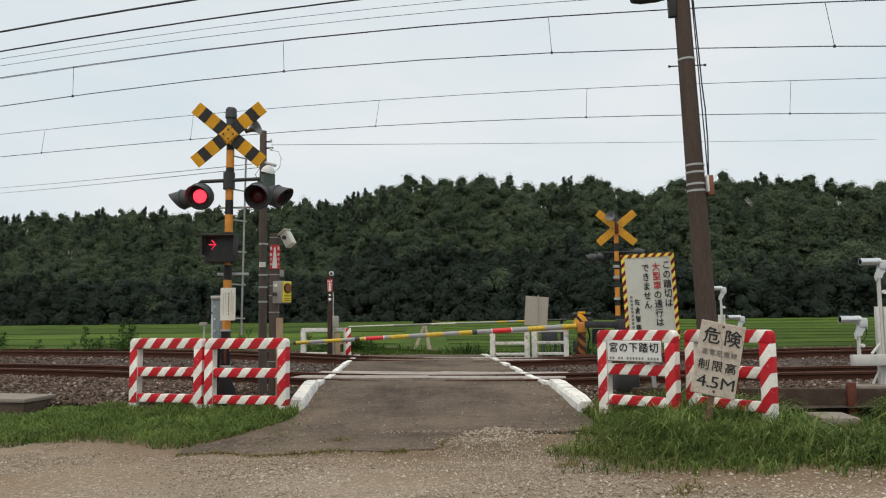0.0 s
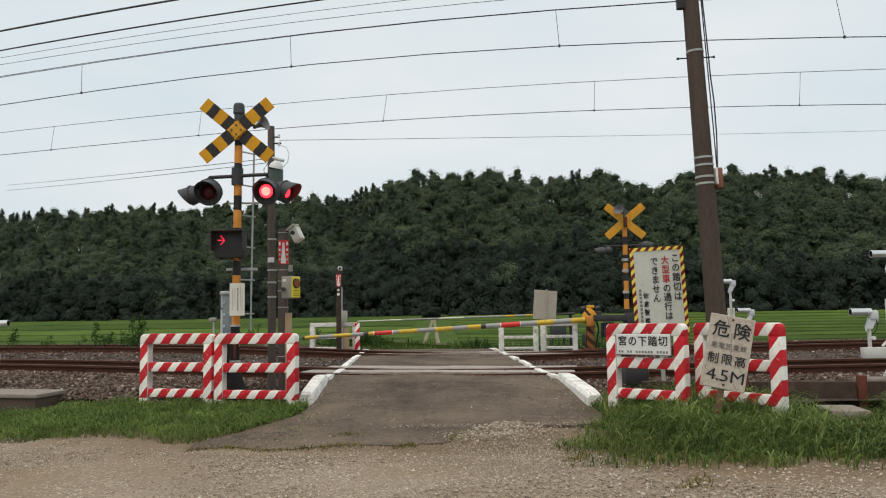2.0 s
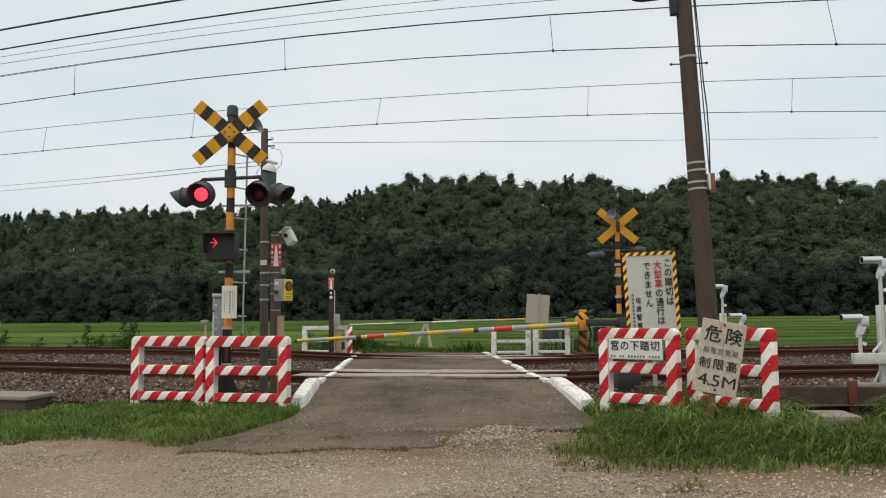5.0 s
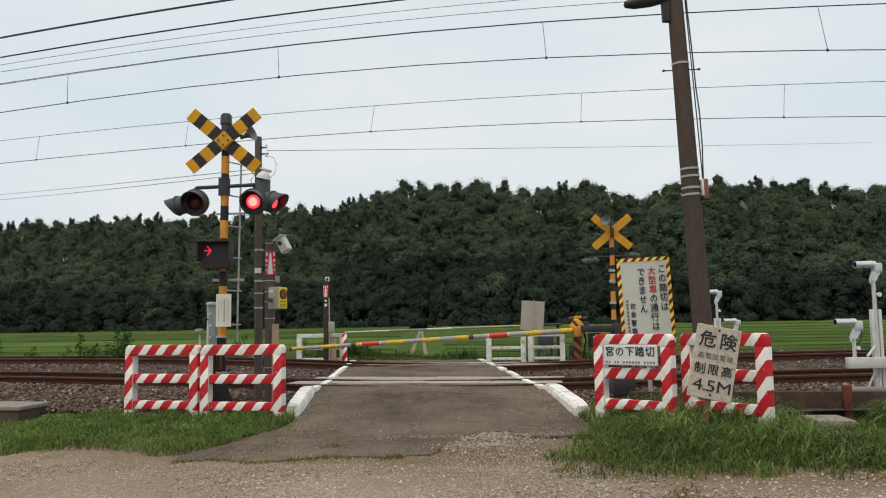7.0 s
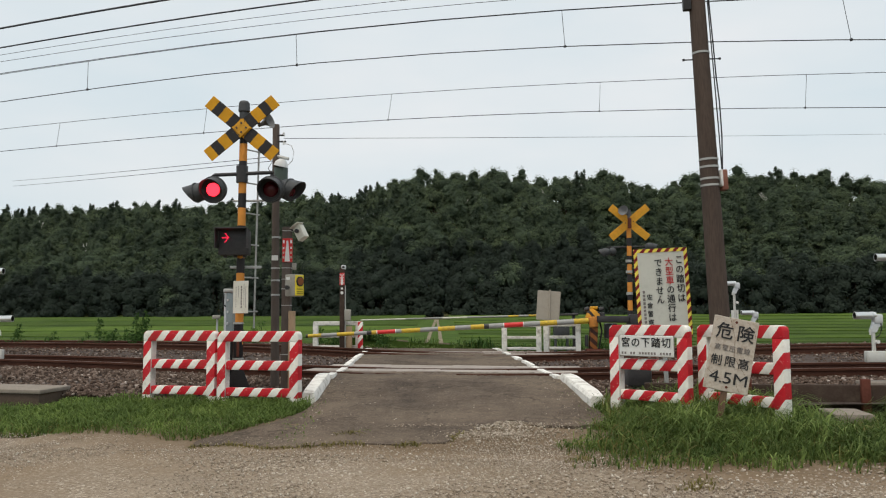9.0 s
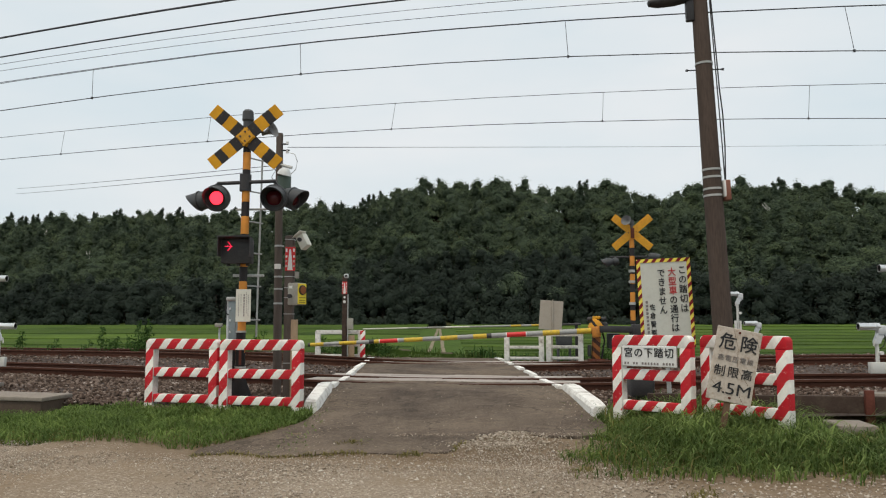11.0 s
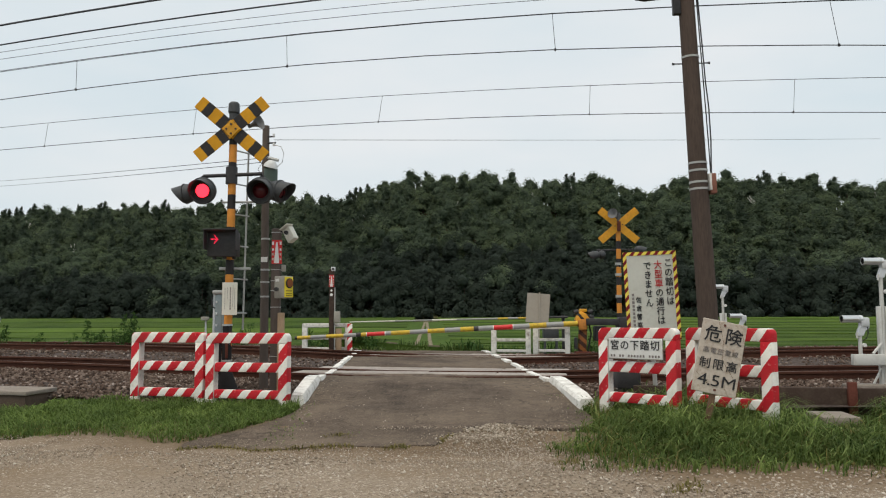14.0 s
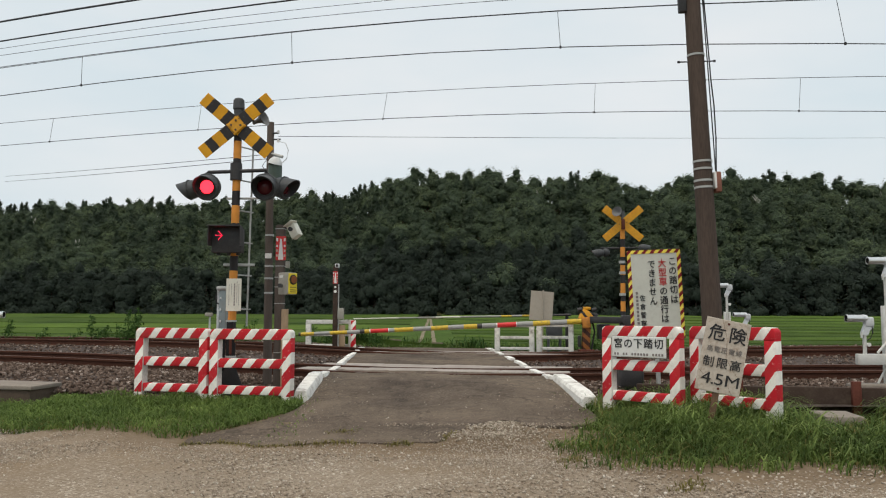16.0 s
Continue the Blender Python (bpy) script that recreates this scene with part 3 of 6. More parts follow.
GAUGE = ((20, 0.56), (48, 0.545), (66, 0.42), (90, 0.18), (108, 0.12))   # the ruts draw together where grass overgrows them


def rut_x(y, side):
    return -0.77 - 0.019 * (y - 19) + side * table(GAUGE, y) + 0.05 * noise.noise((y * 0.35, side, 2))


for side in (-1, 1):
    bm = strip([20.7 + 0.9 * i for i in range(89)], lambda y: (rut_x(y, side) - 0.14 + 0.05 * noise.noise((y * 0.8, side, 7)), y), lambda y: (rut_x(y, side) + 0.14 + 0.05 * noise.noise((y * 0.8, side, 9)), y),
               lambda x, y: bank_z(x, y) + 0.035, cols=3, skirt=0.04)
    part("rut", bm, M["path"], track_field)

# ballast
BED = ((-2.95, -0.22), (-2.3, -0.17), (-1.55, -0.13), (-0.4, -0.13), (0.4, -0.13), (1.5, -0.14), (2.3, -0.19), (3.1, -0.12), (4.2, -0.10), (5.0, -0.10), (6.1, -0.08), (6.9, -0.05), (7.6, -0.07), (8.3, -0.35))
bm = B()
rows = []
for i in range(121):
    s = -60 + i
    rows.append([bm.verts.new(along(s, o, z + 0.03 * noise.noise((s * 0.9, o * 2.0, 0)), True)) for o, z in BED])
for a, b in zip(rows, rows[1:]):
    for i in range(len(BED) - 1):
        bm.faces.new((a[i], b[i], b[i + 1], a[i + 1]))
ballast_bed = tagged(part("ballast_bed", bm, M["ballast_bed"]), "brown-grey stone ballast bed under two tracks", "ballast", kind="structure")


def on_road(x, y, pad=0.0):
    return flare_l(y) - pad < x < edge_r(y) + pad and 6.9 < y < 19.6


ICO = [(0, 0, -1), (0.72, -0.53, -0.45), (-0.28, -0.85, -0.45), (-0.89, 0, -0.45), (-0.28, 0.85, -0.45), (0.72, 0.53, -0.45),
       (0.28, -0.85, 0.45), (-0.72, -0.53, 0.45), (-0.72, 0.53, 0.45), (0.28, 0.85, 0.45), (0.89, 0, 0.45), (0, 0, 1)]
ICOF = [(0, 1, 2), (1, 0, 5), (0, 2, 3), (0, 3, 4), (0, 4, 5), (1, 5, 10), (2, 1, 6), (3, 2, 7), (4, 3, 8), (5, 4, 9),
        (1, 10, 6), (2, 6, 7), (3, 7, 8), (4, 8, 9), (5, 9, 10), (6, 10, 11), (7, 6, 11), (8, 7, 11), (9, 8, 11), (10, 9, 11)]


BLOCK = [(-0.6, -0.6, -0.6), (0.6, -0.6, -0.6), (0.6, 0.6, -0.6), (-0.6, 0.6, -0.6), (-0.5, -0.5, 0.6), (0.6, -0.4, 0.6), (0.5, 0.6, 0.6), (-0.5, 0.5, 0.6)]
BLOCKF = [(0, 2, 1), (0, 3, 2), (4, 5, 6), (4, 6, 7), (0, 1, 5), (0, 5, 4), (1, 2, 6), (1, 6, 5), (2, 3, 7), (2, 7, 6), (3, 0, 4), (3, 4, 7)]
OCT = [(1, 0, 0), (-0.5, 0.87, 0), (-0.5, -0.87, 0), (0, 0, 1), (0, 0, -1)]
OCTF = [(0, 1, 3), (1, 2, 3), (2, 0, 3), (1, 0, 4), (2, 1, 4), (0, 2, 4)]


def stones(name, places, lo, hi, material, flat=0.7, seed=1, parent=None, shape=(ICO, ICOF)):
    """Broken stones at the given places, each lumpy and turned at random."""
    rng = np.random.default_rng(seed)
    n = len(places)
    base = np.array(shape[0])
    nv = len(base)
    v = base[None] * (1 + rng.uniform(-0.28, 0.28, (n, nv, 1)))
    v *= (rng.uniform(lo, hi, (n, 1, 1)) * np.stack([rng.uniform(0.7, 1.25, n), rng.uniform(0.7, 1.25, n), np.full(n, flat)], 1)[:, None, :])
    a = rng.uniform(0, 6.283, n)
    b = rng.normal(0, 0.35, n)
    ca, sa, cb, sb = np.cos(a)[:, None], np.sin(a)[:, None], np.cos(b)[:, None], np.sin(b)[:, None]
    x, y, z = v[..., 0], v[..., 1], v[..., 2]
    x, z = x * cb + z * sb, -x * sb + z * cb
    x, y = x * ca - y * sa, x * sa + y * ca
    out = np.stack([x, y, z], 2) + np.array(places)[:, None, :]
    f = np.array(shape[1])[None] + (np.arange(n) * nv)[:, None, None]
    return from_arrays(name, out.reshape(-1, 3), f.reshape(-1, 3), material, parent)


rng = random.Random(5)
places = []
while len(places) < 43000:
    s, o = rng.uniform(-12.5, 10.5), rng.uniform(-3.15, -0.6) if rng.random() < 0.62 else rng.uniform(-0.6, 7.9)
    p = along(s, o)
    if on_road(p.x, p.y, 0.12) or (s > 3.1 and o < -2.65):
        continue
    places.append((p.x, p.y, p.z + table(BED, o) + rng.uniform(-0.01, 0.025)))
tagged(stones("ballast_stones", places, 0.017, 0.036, M["ballast"], 0.85, shape=(BLOCK, BLOCKF)), "loose brown-grey crushed ballast stones", "ballast", kind="stuff")

places = []
while len(places) < 24000:
    x, y = rng.uniform(-6, 6), rng.uniform(4.3, 7.9)
    s, v = across(x, y)
    lim = -5.25 + (0.0 if not -2.4 < x < 1.2 else 0.4)
    if (x > 0.9 and v > -6.0 + 0.25 * noise.noise((x * 1.3, 3, 0)) and rng.random() < 0.85) or v > lim or rng.random() < max(0, (v + 5.0)) or noise.noise((x * 0.55, y * 0.9, 9)) < rng.uniform(-0.45, 0.1):
        continue
    places.append((x, y, gz(x, y) + 0.022))
for _ in range(7000):   # looser gravel heaped along the verge
    s = rng.uniform(-7.5, -1.9)
    p = along(s, -4.98 - abs(rng.gauss(0, 0.45)))
    if rng.random() < 0.3 + 0.25 * (-1.9 - s):
        places.append((p.x, p.y, gz(p.x, p.y) + 0.022))
for _ in range(5200):   # gravel spread in front of the broken edge
    x, y = rng.gauss(0.75, 0.55), rng.gauss(6.75, 0.42)
    if y < 7.7 and x < 1.7:
        places.append((x, y, gz(x, y) + 0.024))
for _ in range(650):   # grit swept to the edges of the asphalt and along its seam
    y = rng.uniform(7.5, 11.2)
    x = rng.choice((edge_l(y) + abs(rng.gauss(0, 0.16)), edge_r(y) - abs(rng.gauss(0, 0.2)), rng.uniform(-1.6, 1.3)))
    if rng.random() < 0.35:
        x, y = rng.uniform(-0.7, 1.4), rng.gauss(8.03, 0.035)
    places.append((x, y, max(road_z(x, y), gz(x, y) + 0.02) + 0.008))
for _ in range(900):   # pale rubble where the asphalt has broken away
    x, y = rng.gauss(0.42, 0.26), rng.gauss(7.60, 0.11)
    if 6.9 < y < 7.98 and -0.3 < x < 1.45:
        places.append((x, y, gz(x, y) + 0.028))
rubble = []
while len(rubble) < 800:
    x, y = rng.gauss(0.45, 0.30), 8.14 - abs(rng.gauss(0, 0.42))
    if 7.1 < y < 8.2 and y < front(COLS * (x - flare_l(y)) / (edge_r(y) - flare_l(y))) + 0.05 and -0.2 < x < 1.4:
        rubble.append((x, y, gz(x, y) + 0.024 + rng.uniform(0, 0.012)))
coarse = []
while len(coarse) < 3200:   # coarser stones in the loose drifts of the lane
    x, y = rng.uniform(-4.6, 4.6), rng.uniform(4.4, 7.2)
    v = across(x, y)[1]
    if v < -5.2 and noise.noise((x * 0.5, y * 0.8, 9)) > rng.uniform(-0.25, 0.35):
        coarse.append((x, y, gz(x, y) + 0.024))
tagged(stones("coarse_lane_stones", coarse, 0.006, 0.015, M["pebble"], seed=12), "coarse pale stones in drifts on the lane", "gravel", kind="stuff")
tagged(stones("broken_edge_rubble", rubble, 0.004, 0.015, M["rubble"], seed=8), "pale crumbled rubble at the broken asphalt edge", "rubble", kind="stuff")
tagged(stones("gravel_stones", places, 0.0035, 0.0115, M["pebble"], seed=2, shape=(OCT, OCTF)), "small pale loose gravel stones on the lane", "gravel", kind="stuff")

# rails and sleepers
RAIL = [(-0.062, -0.153), (0.062, -0.153), (0.062, -0.142), (0.012, -0.122), (0.009, -0.045), (0.032, -0.033), (0.0325, -0.006), (0.026, 0.0),
        (-0.026, 0.0), (-0.0325, -0.006), (-0.032, -0.033), (-0.009, -0.045), (-0.012, -0.122), (-0.062, -0.142)]
bm = B()
box(bm, (0.24, 2.0, 0.16), bevel=0.02, seg=1)
sleeper_mesh = mesh_of(bm, "sleeper", M["conc"])
for ti, (off, dz) in enumerate(((0.0, 0.0), (SECOND, 0.035))):
    track = thing("track_%d" % (ti + 1), pose(0, 0, 0), "narrow-gauge railway track with rusty brown rails", "railway track", kind="structure")
    for side in (-0.566, 0.566):
        bm = B()
        rings = [[bm.verts.new(along(s * 0.75, off + side + a, dz + b)) for a, b in RAIL] for s in range(-80, 81)]
        k = len(RAIL)
        for p, q in zip(rings, rings[1:]):
            for i in range(k):
                f = bm.faces.new((p[i], p[(i + 1) % k], q[(i + 1) % k], q[i]))
                f.material_index = 1 if i == 7 else 0
        bm.faces.new(rings[0][::-1])
        bm.faces.new(rings[-1])
        r = part("rail", bm, M["rust"], track)
        r.data.materials.append(M["rail_top"])
    for i in range(-30, 31):
        s = i * 0.62
        o = new("sleeper", sleeper_mesh)
        o.parent = track
        p = along(s, off, dz - 0.153 - 0.08)
        o.matrix_basis = pose(p.x, p.y, p.z, 0, 0, -math.degrees(TH) + math.degrees(s / BEND))

# crossing deck panels along the rails
deck = thing("floor", pose(0, 0, 0), "pale worn crossing panels between the rails", "crossing deck", kind="structure")
for off, dz, bands in ((0.0, 0.0, ((-0.12, 0.40, 1.0), (0.64, 1.0, 1.0), (1.06, 1.36, 1.0))), (SECOND, 0.036, ((0.64, 1.1, 1.0), (0.05, 0.36, 1.0)))):
    for a, b, _ in bands:
        n = 4
        for i in range(n):
            s0, s1 = -2.15 + i * 4.3 / n + 0.006, -2.15 + (i + 1) * 4.3 / n - 0.006
            q = [along(s, o, dz + rng.uniform(-0.006, 0.006), False) for s, o in ((s0, off + a), (s1, off + a), (s1, off + b), (s0, off + b))]
            shift = -0.045 * off
            bm = B()
            top = [bm.verts.new(v + Vector((shift, 0, 0))) for v in q]
            bot = [bm.verts.new(v + Vector((shift, 0, -0.12))) for v in q]
            bm.faces.new(top)
            bm.faces.new(bot[::-1])
            for k in range(4):
                bm.faces.new((top[(k + 1) % 4], top[k], bot[k], bot[(k + 1) % 4]))
            bmesh.ops.bevel(bm, geom=[e for e in bm.edges if e.verts[0] in top and e.verts[1] in top], offset=0.012, segments=1, affect="EDGES")
            part("panel", bm, M["panel"], deck)


def kerb(points, w, h, bury=0.2, label="white-painted concrete kerb with worn edges"):
    """A chunky hand-cast kerb through (x, y, top z) points, its near end knocked off at a slant."""
    pts = [Vector(p) for p in points]
    bm = B()
    rings = []
    prof = [(-0.52, -bury), (-0.5, -0.035), (-0.38, 0.0), (0.38, 0.0), (0.5, -0.045), (0.54, -bury)]
    for i, p in enumerate(pts):
        d = (pts[min(i + 1, len(pts) - 1)] - pts[max(i - 1, 0)])
        d.z = 0
        d.normalize()
        n = Vector((d.y, -d.x, 0))
        wide = w * (1 + (0.10 if h > 0.15 else 0.35) * noise.noise((1, p.y * (0.6 if h > 0.15 else 3.0), 1)))
        end = min(i, len(pts) - 1 - i)
        cut = (0.018 if h > 0.15 else 0.004) if end == 0 else 0.0
        rings.append([bm.verts.new(p + n * (a * (wide - 2 * cut) + 0.006 * noise.noise((a * 3, p.y * 0.8, 1))) + Vector((0, 0, b - (cut if b > -0.1 else 0) + 0.005 * noise.noise((2, p.y * 0.8, 4))))) for a, b in prof])
    k = len(prof)
    for a, b in zip(rings, rings[1:]):
        for i in range(k):
            bm.faces.new((a[i], a[(i + 1) % k], b[(i + 1) % k], b[i]))
    bm.faces.new(rings[0])
    bm.faces.new(rings[-1][::-1])
    bmesh.ops.recalc_face_normals(bm, faces=bm.faces)
    return tagged(part("kerb", bm, M["kerb_paint"]), label, "kerb", "kerbs of the crossing")


def kerb_run(xf, y0, y1, z0, z1, w, h, n=10):
    return kerb([(xf(y), y, z0 + (z1 - z0) * k) for k, y in ((i / n, y0 + (y1 - y0) * i / n) for i in range(n + 1))], w, h)


kerb_run(lambda y: edge_l(y) - 0.07, 9.5, 11.05, -0.035, 0.085, 0.19, 0.2, 6)
kerb_run(lambda y: edge_l(y) - 0.02, 11.12, 11.75, 0.035, 0.03, 0.13, 0.1, 3)
kerb_run(lambda y: edge_l(y) + 0.02, 13.3, 14.9, 0.045, 0.06, 0.12, 0.08, 4)
kerb_run(lambda y: edge_l(y) + 0.02, 14.95, 16.1, 0.07, 0.065, 0.12, 0.08, 4)
kerb_run(lambda y: edge_l(y) + 0.02, 18.0, 19.2, 0.10, 0.07, 0.16, 0.08, 4)
kerb_run(lambda y: edge_r(y) + 0.07, 8.95, 10.75, -0.03, 0.085, 0.20, 0.2, 6)
kerb_run(lambda y: edge_r(y) - 0.02, 10.78, 11.3, 0.035, 0.03, 0.11, 0.1, 3)
kerb_run(lambda y: edge_r(y) - 0.02, 13.1, 14.2, 0.045, 0.055, 0.09, 0.08, 4)
kerb_run(lambda y: edge_r(y) - 0.02, 14.6, 15.5, 0.065, 0.06, 0.12, 0.08, 4)
kerb_run(lambda y: edge_r(y) - 0.02, 17.9, 19.2, 0.085, 0.06, 0.14, 0.08, 4)

# worn white edge lines painted on the deck between the rails
lines = thing("trim", pose(0, 0, 0), "worn white edge lines painted on the crossing deck", "road marking", kind="structure")
for xf, spans in ((lambda y: edge_l(y) + 0.02, ((12.12, 13.02), (16.15, 16.6), (16.82, 17.72))), (lambda y: edge_r(y) - 0.02, ((11.52, 12.42), (12.68, 13.05), (16.25, 17.05)))):
    for y0, y1 in spans:
        bm = strip([y0 + (y1 - y0) * i / 5 for i in range(6)], lambda y: (xf(y) - 0.05 + 0.012 * noise.noise((y * 6, 1, 1)), y), lambda y: (xf(y) + 0.05 + 0.012 * noise.noise((y * 6, 2, 5)), y),
                   lambda x, y: table(ROADZ, across(x, y)[1]) + 0.018, cols=1, skirt=0.03)
        part("edge_line", bm, M["kerb_paint"], lines)


# ---- red and white guard frames ----
def guard_frame(m, length=0.98, material="redwhite", tall=0.9, thin=1.0, label="red and white striped concrete guard frame in the grass", group="guard frames", deep=0.115):
    g = thing("guard_frame", m, label, "guard frame", group)
    mt = M[material]
    w = 0.115
    rail, r = 0.125 * thin, 0.055 * thin
    # cast top rail: its outer corners are rounded over
    outline = [(0, tall - rail)] + [(r - r * math.cos(a), tall - r + r * math.sin(a)) for a in np.linspace(0, math.pi / 2, 6)]
    outline += [(length - r + r * math.sin(a), tall - r + r * math.cos(a)) for a in np.linspace(0, math.pi / 2, 6)] + [(length, tall - rail)]
    bm = B()
    face = bm.faces.new([bm.verts.new((x, -deep / 2, z)) for x, z in outline])
    for v in bmesh.ops.extrude_face_region(bm, geom=[face])["geom"]:
        if isinstance(v, bmesh.types.BMVert):
            v.co.y += deep
    bmesh.ops.recalc_face_normals(bm, faces=bm.faces)
    rims = [e for e in bm.edges if abs(e.verts[0].co.y - e.verts[1].co.y) < 1e-6]
    bmesh.ops.bevel(bm, geom=rims, offset=0.010 * thin, segments=2, affect="EDGES", profile=0.5)
    part("top_rail", bm, mt, g)
    part("middle_rail", box(B(), (length - 2 * w, deep * 0.86, 0.11 * thin), (length / 2, 0.004, tall * 0.545), bevel=0.012), mt, g)
    part("bottom_rail", box(B(), (length - 2 * w, deep * 0.86, 0.1 * thin), (length / 2, 0.004, tall * 0.19), bevel=0.012), mt, g)
    for x in (w / 2, length - w / 2):
        post = part("post", box(B(), (w, deep * 0.985, tall - rail + 0.25), (x, 0, (tall - rail - 0.25) / 2), bevel=0.009), mt, g)
        post.data.materials.append(M["white_conc"])
        for f in post.data.polygons:   # the faces inside the frame are left white
            f.material_index = 1 if f.normal.x * (1 if x < length / 2 else -1) > 0.9 else 0
    return g


def between(a, b, z):
    """A pose at a that runs its x axis to b on the plan, and the length."""
    d = Vector(b) - Vector(a)
    return pose(a[0], a[1], z, 0, 0, math.degrees(math.atan2(d.y, d.x))), d.length


for a, b, z, paint in (((-3.88, 9.95), (-2.90, 9.68), -0.215, "redwhite_b"), ((-2.87, 9.67), (-1.83, 9.40), -0.22, "redwhite_c"), ((1.69, 8.60), (2.345, 7.99), -0.152, "redwhite"), ((2.54, 8.28), (3.10, 7.49), -0.15, "redwhite")):
    m, ln = between(a, b, z)
    guard_frame(m, ln, paint)
for a, b, z in (((-3.32, 18.6), (-2.2, 18.55), -0.02),):
    m, ln = between(a, b, z)
    guard_frame(m, ln, "white_conc", 0.74, 0.75, "white painted concrete guard frame beside the far verge", "far guard frames", 0.12)
for a, b, z in (((1.08, 18.3), (1.97, 18.15), -0.05), ((2.02, 18.15), (2.84, 18.0), -0.04)):
    m, ln = between(a, b, z)
    guard_frame(m, ln, "white_conc", 0.70, 0.62, "white painted concrete guard frame beside the far verge", "far guard frames", 0.12)
# striped end post beside the far frame
ep = thing("marker_post", pose(-2.19, 18.4, -0.02), "short red and white striped marker post", "marker post")
part("post", box(B(), (0.11, 0.11, 0.74), (0, 0, 0.36), bevel=0.012), M["redwhite"], ep)


# ---- crossing signals ----
def lamp_parts(parent, m, scale=1.0, lit="lens_lit"):
    rot = m @ pose(0, 0, 0, 98, 0, 0) @ Matrix.Diagonal((scale, scale, scale, 1))   # local z points to the front
    bm = lathe(B(), [(0.172, 0.0), (0.176, 0.006), (0.176, 0.02), (0.165, 0.026), (0.105, 0.026), (0.105, 0.012)], None, 32)
    plate = part("lamp", bm, M["hood"], parent, "dark grey round signal lamp", rot)
    # hood, long above and cut away below
    bm = B()
    n = 28
    outer, inner, tips_o, tips_i = [], [], [], []
    for i in range(n):
        a = 2 * math.pi * i / n
        up = 0.5 + 0.5 * math.sin(a)
        ln = 0.035 + 0.19 * up ** 1.1
        ca, sa = math.cos(a), math.sin(a)
        outer.append(bm.verts.new((0.158 * ca, 0.158 * sa, 0.02)))
        inner.append(bm.verts.new((0.150 * ca, 0.150 * sa, 0.02)))
        tips_o.append(bm.verts.new((0.150 * ca, 0.156 * sa - 0.02 * up, 0.02 + ln)))
        tips_i.append(bm.verts.new((0.143 * ca, 0.149 * sa - 0.02 * up, 0.02 + ln)))
    for i in range(n):
        j = (i + 1) % n
        bm.faces.new((outer[i], outer[j], tips_o[j], tips_o[i]))
        bm.faces.new((inner[j], inner[i], tips_i[i], tips_i[j]))
        bm.faces.new((tips_o[i], tips_o[j], tips_i[j], tips_i[i]))
    part("hood", bm, M["hood"], plate)
    bm = lathe(B(), [(0.16, 0.0), (0.16, -0.05), (0.15, -0.10), (0.12, -0.19), (0.05, -0.24), (0.0, -0.245)], None, 28)
    part("housing", bm, M["hood"], plate)
    bm = lathe(B(), [(0.105, 0.02), (0.122, 0.024), (0.124, 0.036), (0.104, 0.038), (0.100, 0.028)], None, 28)
    part("rim", bm, M["black"], plate)
    # globe: one lit cap, the rest dark glass
    r = 0.135
    bm = B()
    bmesh.ops.create_uvsphere(bm, u_segments=36, v_segments=36, radius=r)
    for f in bm.faces:
        c = f.calc_center_median().normalized()
        f.material_index = 0 if c.z < math.cos(radians(42)) else 1 if c.z < math.cos(radians(27)) else 2
    globe = part("globe", bm, M["lens_dark"], plate, "red glass that turns its lit side forward")
    globe.data.materials.append(M["lens_lit"])
    globe.data.materials.append(M[lit])
    globe.location = (0, 0, -0.075)
    return plate, globe


def horn(parent, m, size=1.0, name="horn_speaker"):
    bm = lathe(B(), [(0.03 * size, -0.12 * size), (0.035 * size, -0.05 * size), (0.05 * size, 0.0), (0.085 * size, 0.06 * size), (0.13 * size, 0.1 * size), (0.135 * size, 0.105 * size), (0.128 * size, 0.1 * size), (0.05 * size, 0.02 * size), (0.0, 0.0)], m, 24)
    return part(name, bm, M["horn_grey"], parent, "grey bell horn")


def crossbuck(parent, m, material):
    for ang in (40, -40):
        bm = box(B(), (1.13, 0.012, 0.178), (0, 0, 0), bevel=0.004, seg=1)
        ob = part("cross_board", bm, material, parent, "", m @ pose(0, 0.013 if ang > 0 else 0, 0, 0, ang, 0))
        for x in (-0.08, 0.08):
            part("bolt", rod(B(), (x, 0.01, 0.045), (x, -0.012, 0.045), 0.012, n=8), M["black"], ob)
            part("bolt", rod(B(), (x, 0.01, -0.045), (x, -0.012, -0.045), 0.012, n=8), M["black"], ob)


near = thing("crossing_signal", pose(-2.76, 10.1, -0.2), "banded crossing signal with a striped cross and red lamps", "crossing signal")
GLOBES = {}
part("post", rod(B(), (0, 0, -0.1), (0.03, 0, 3.72), 0.052, 0.05, 20), M["pole_bands"], near)
part("base", box(B(), (0.36, 0.36, 0.16), (0, 0, 0.08), bevel=0.03), M["rubber"], near)
part("base_cover", rod(B(), (0, 0, 0.05), (0, 0, 0.42), 0.19, 0.055, 20), M["rubber"], near)
part("base_sleeve", rod(B(), (0, 0, 0.40), (0, 0, 0.97), 0.060, 0.056, 20), M["rubber"], near)
for z, r_ in ((0.97, 0.066), (0.80, 0.066), (0.52, 0.070)):
    part("sleeve_clip", rod(B(), (0, 0, z - 0.012), (0, 0, z + 0.012), r_, n=20), M["steel"], near)
part("conduit", tube(B(), [(-0.10, -0.03, 0.2), (-0.085, -0.03, 0.5), (-0.08, -0.03, 0.72), (-0.04, -0.03, 0.80)], 0.024), M["rubber"], near)
part("sleeve_strip", box(B(), (0.032, 0.012, 0.2), (0.012, -0.058, 0.65), bevel=0.004), M["rust_post"], near, "dull red-brown strip")
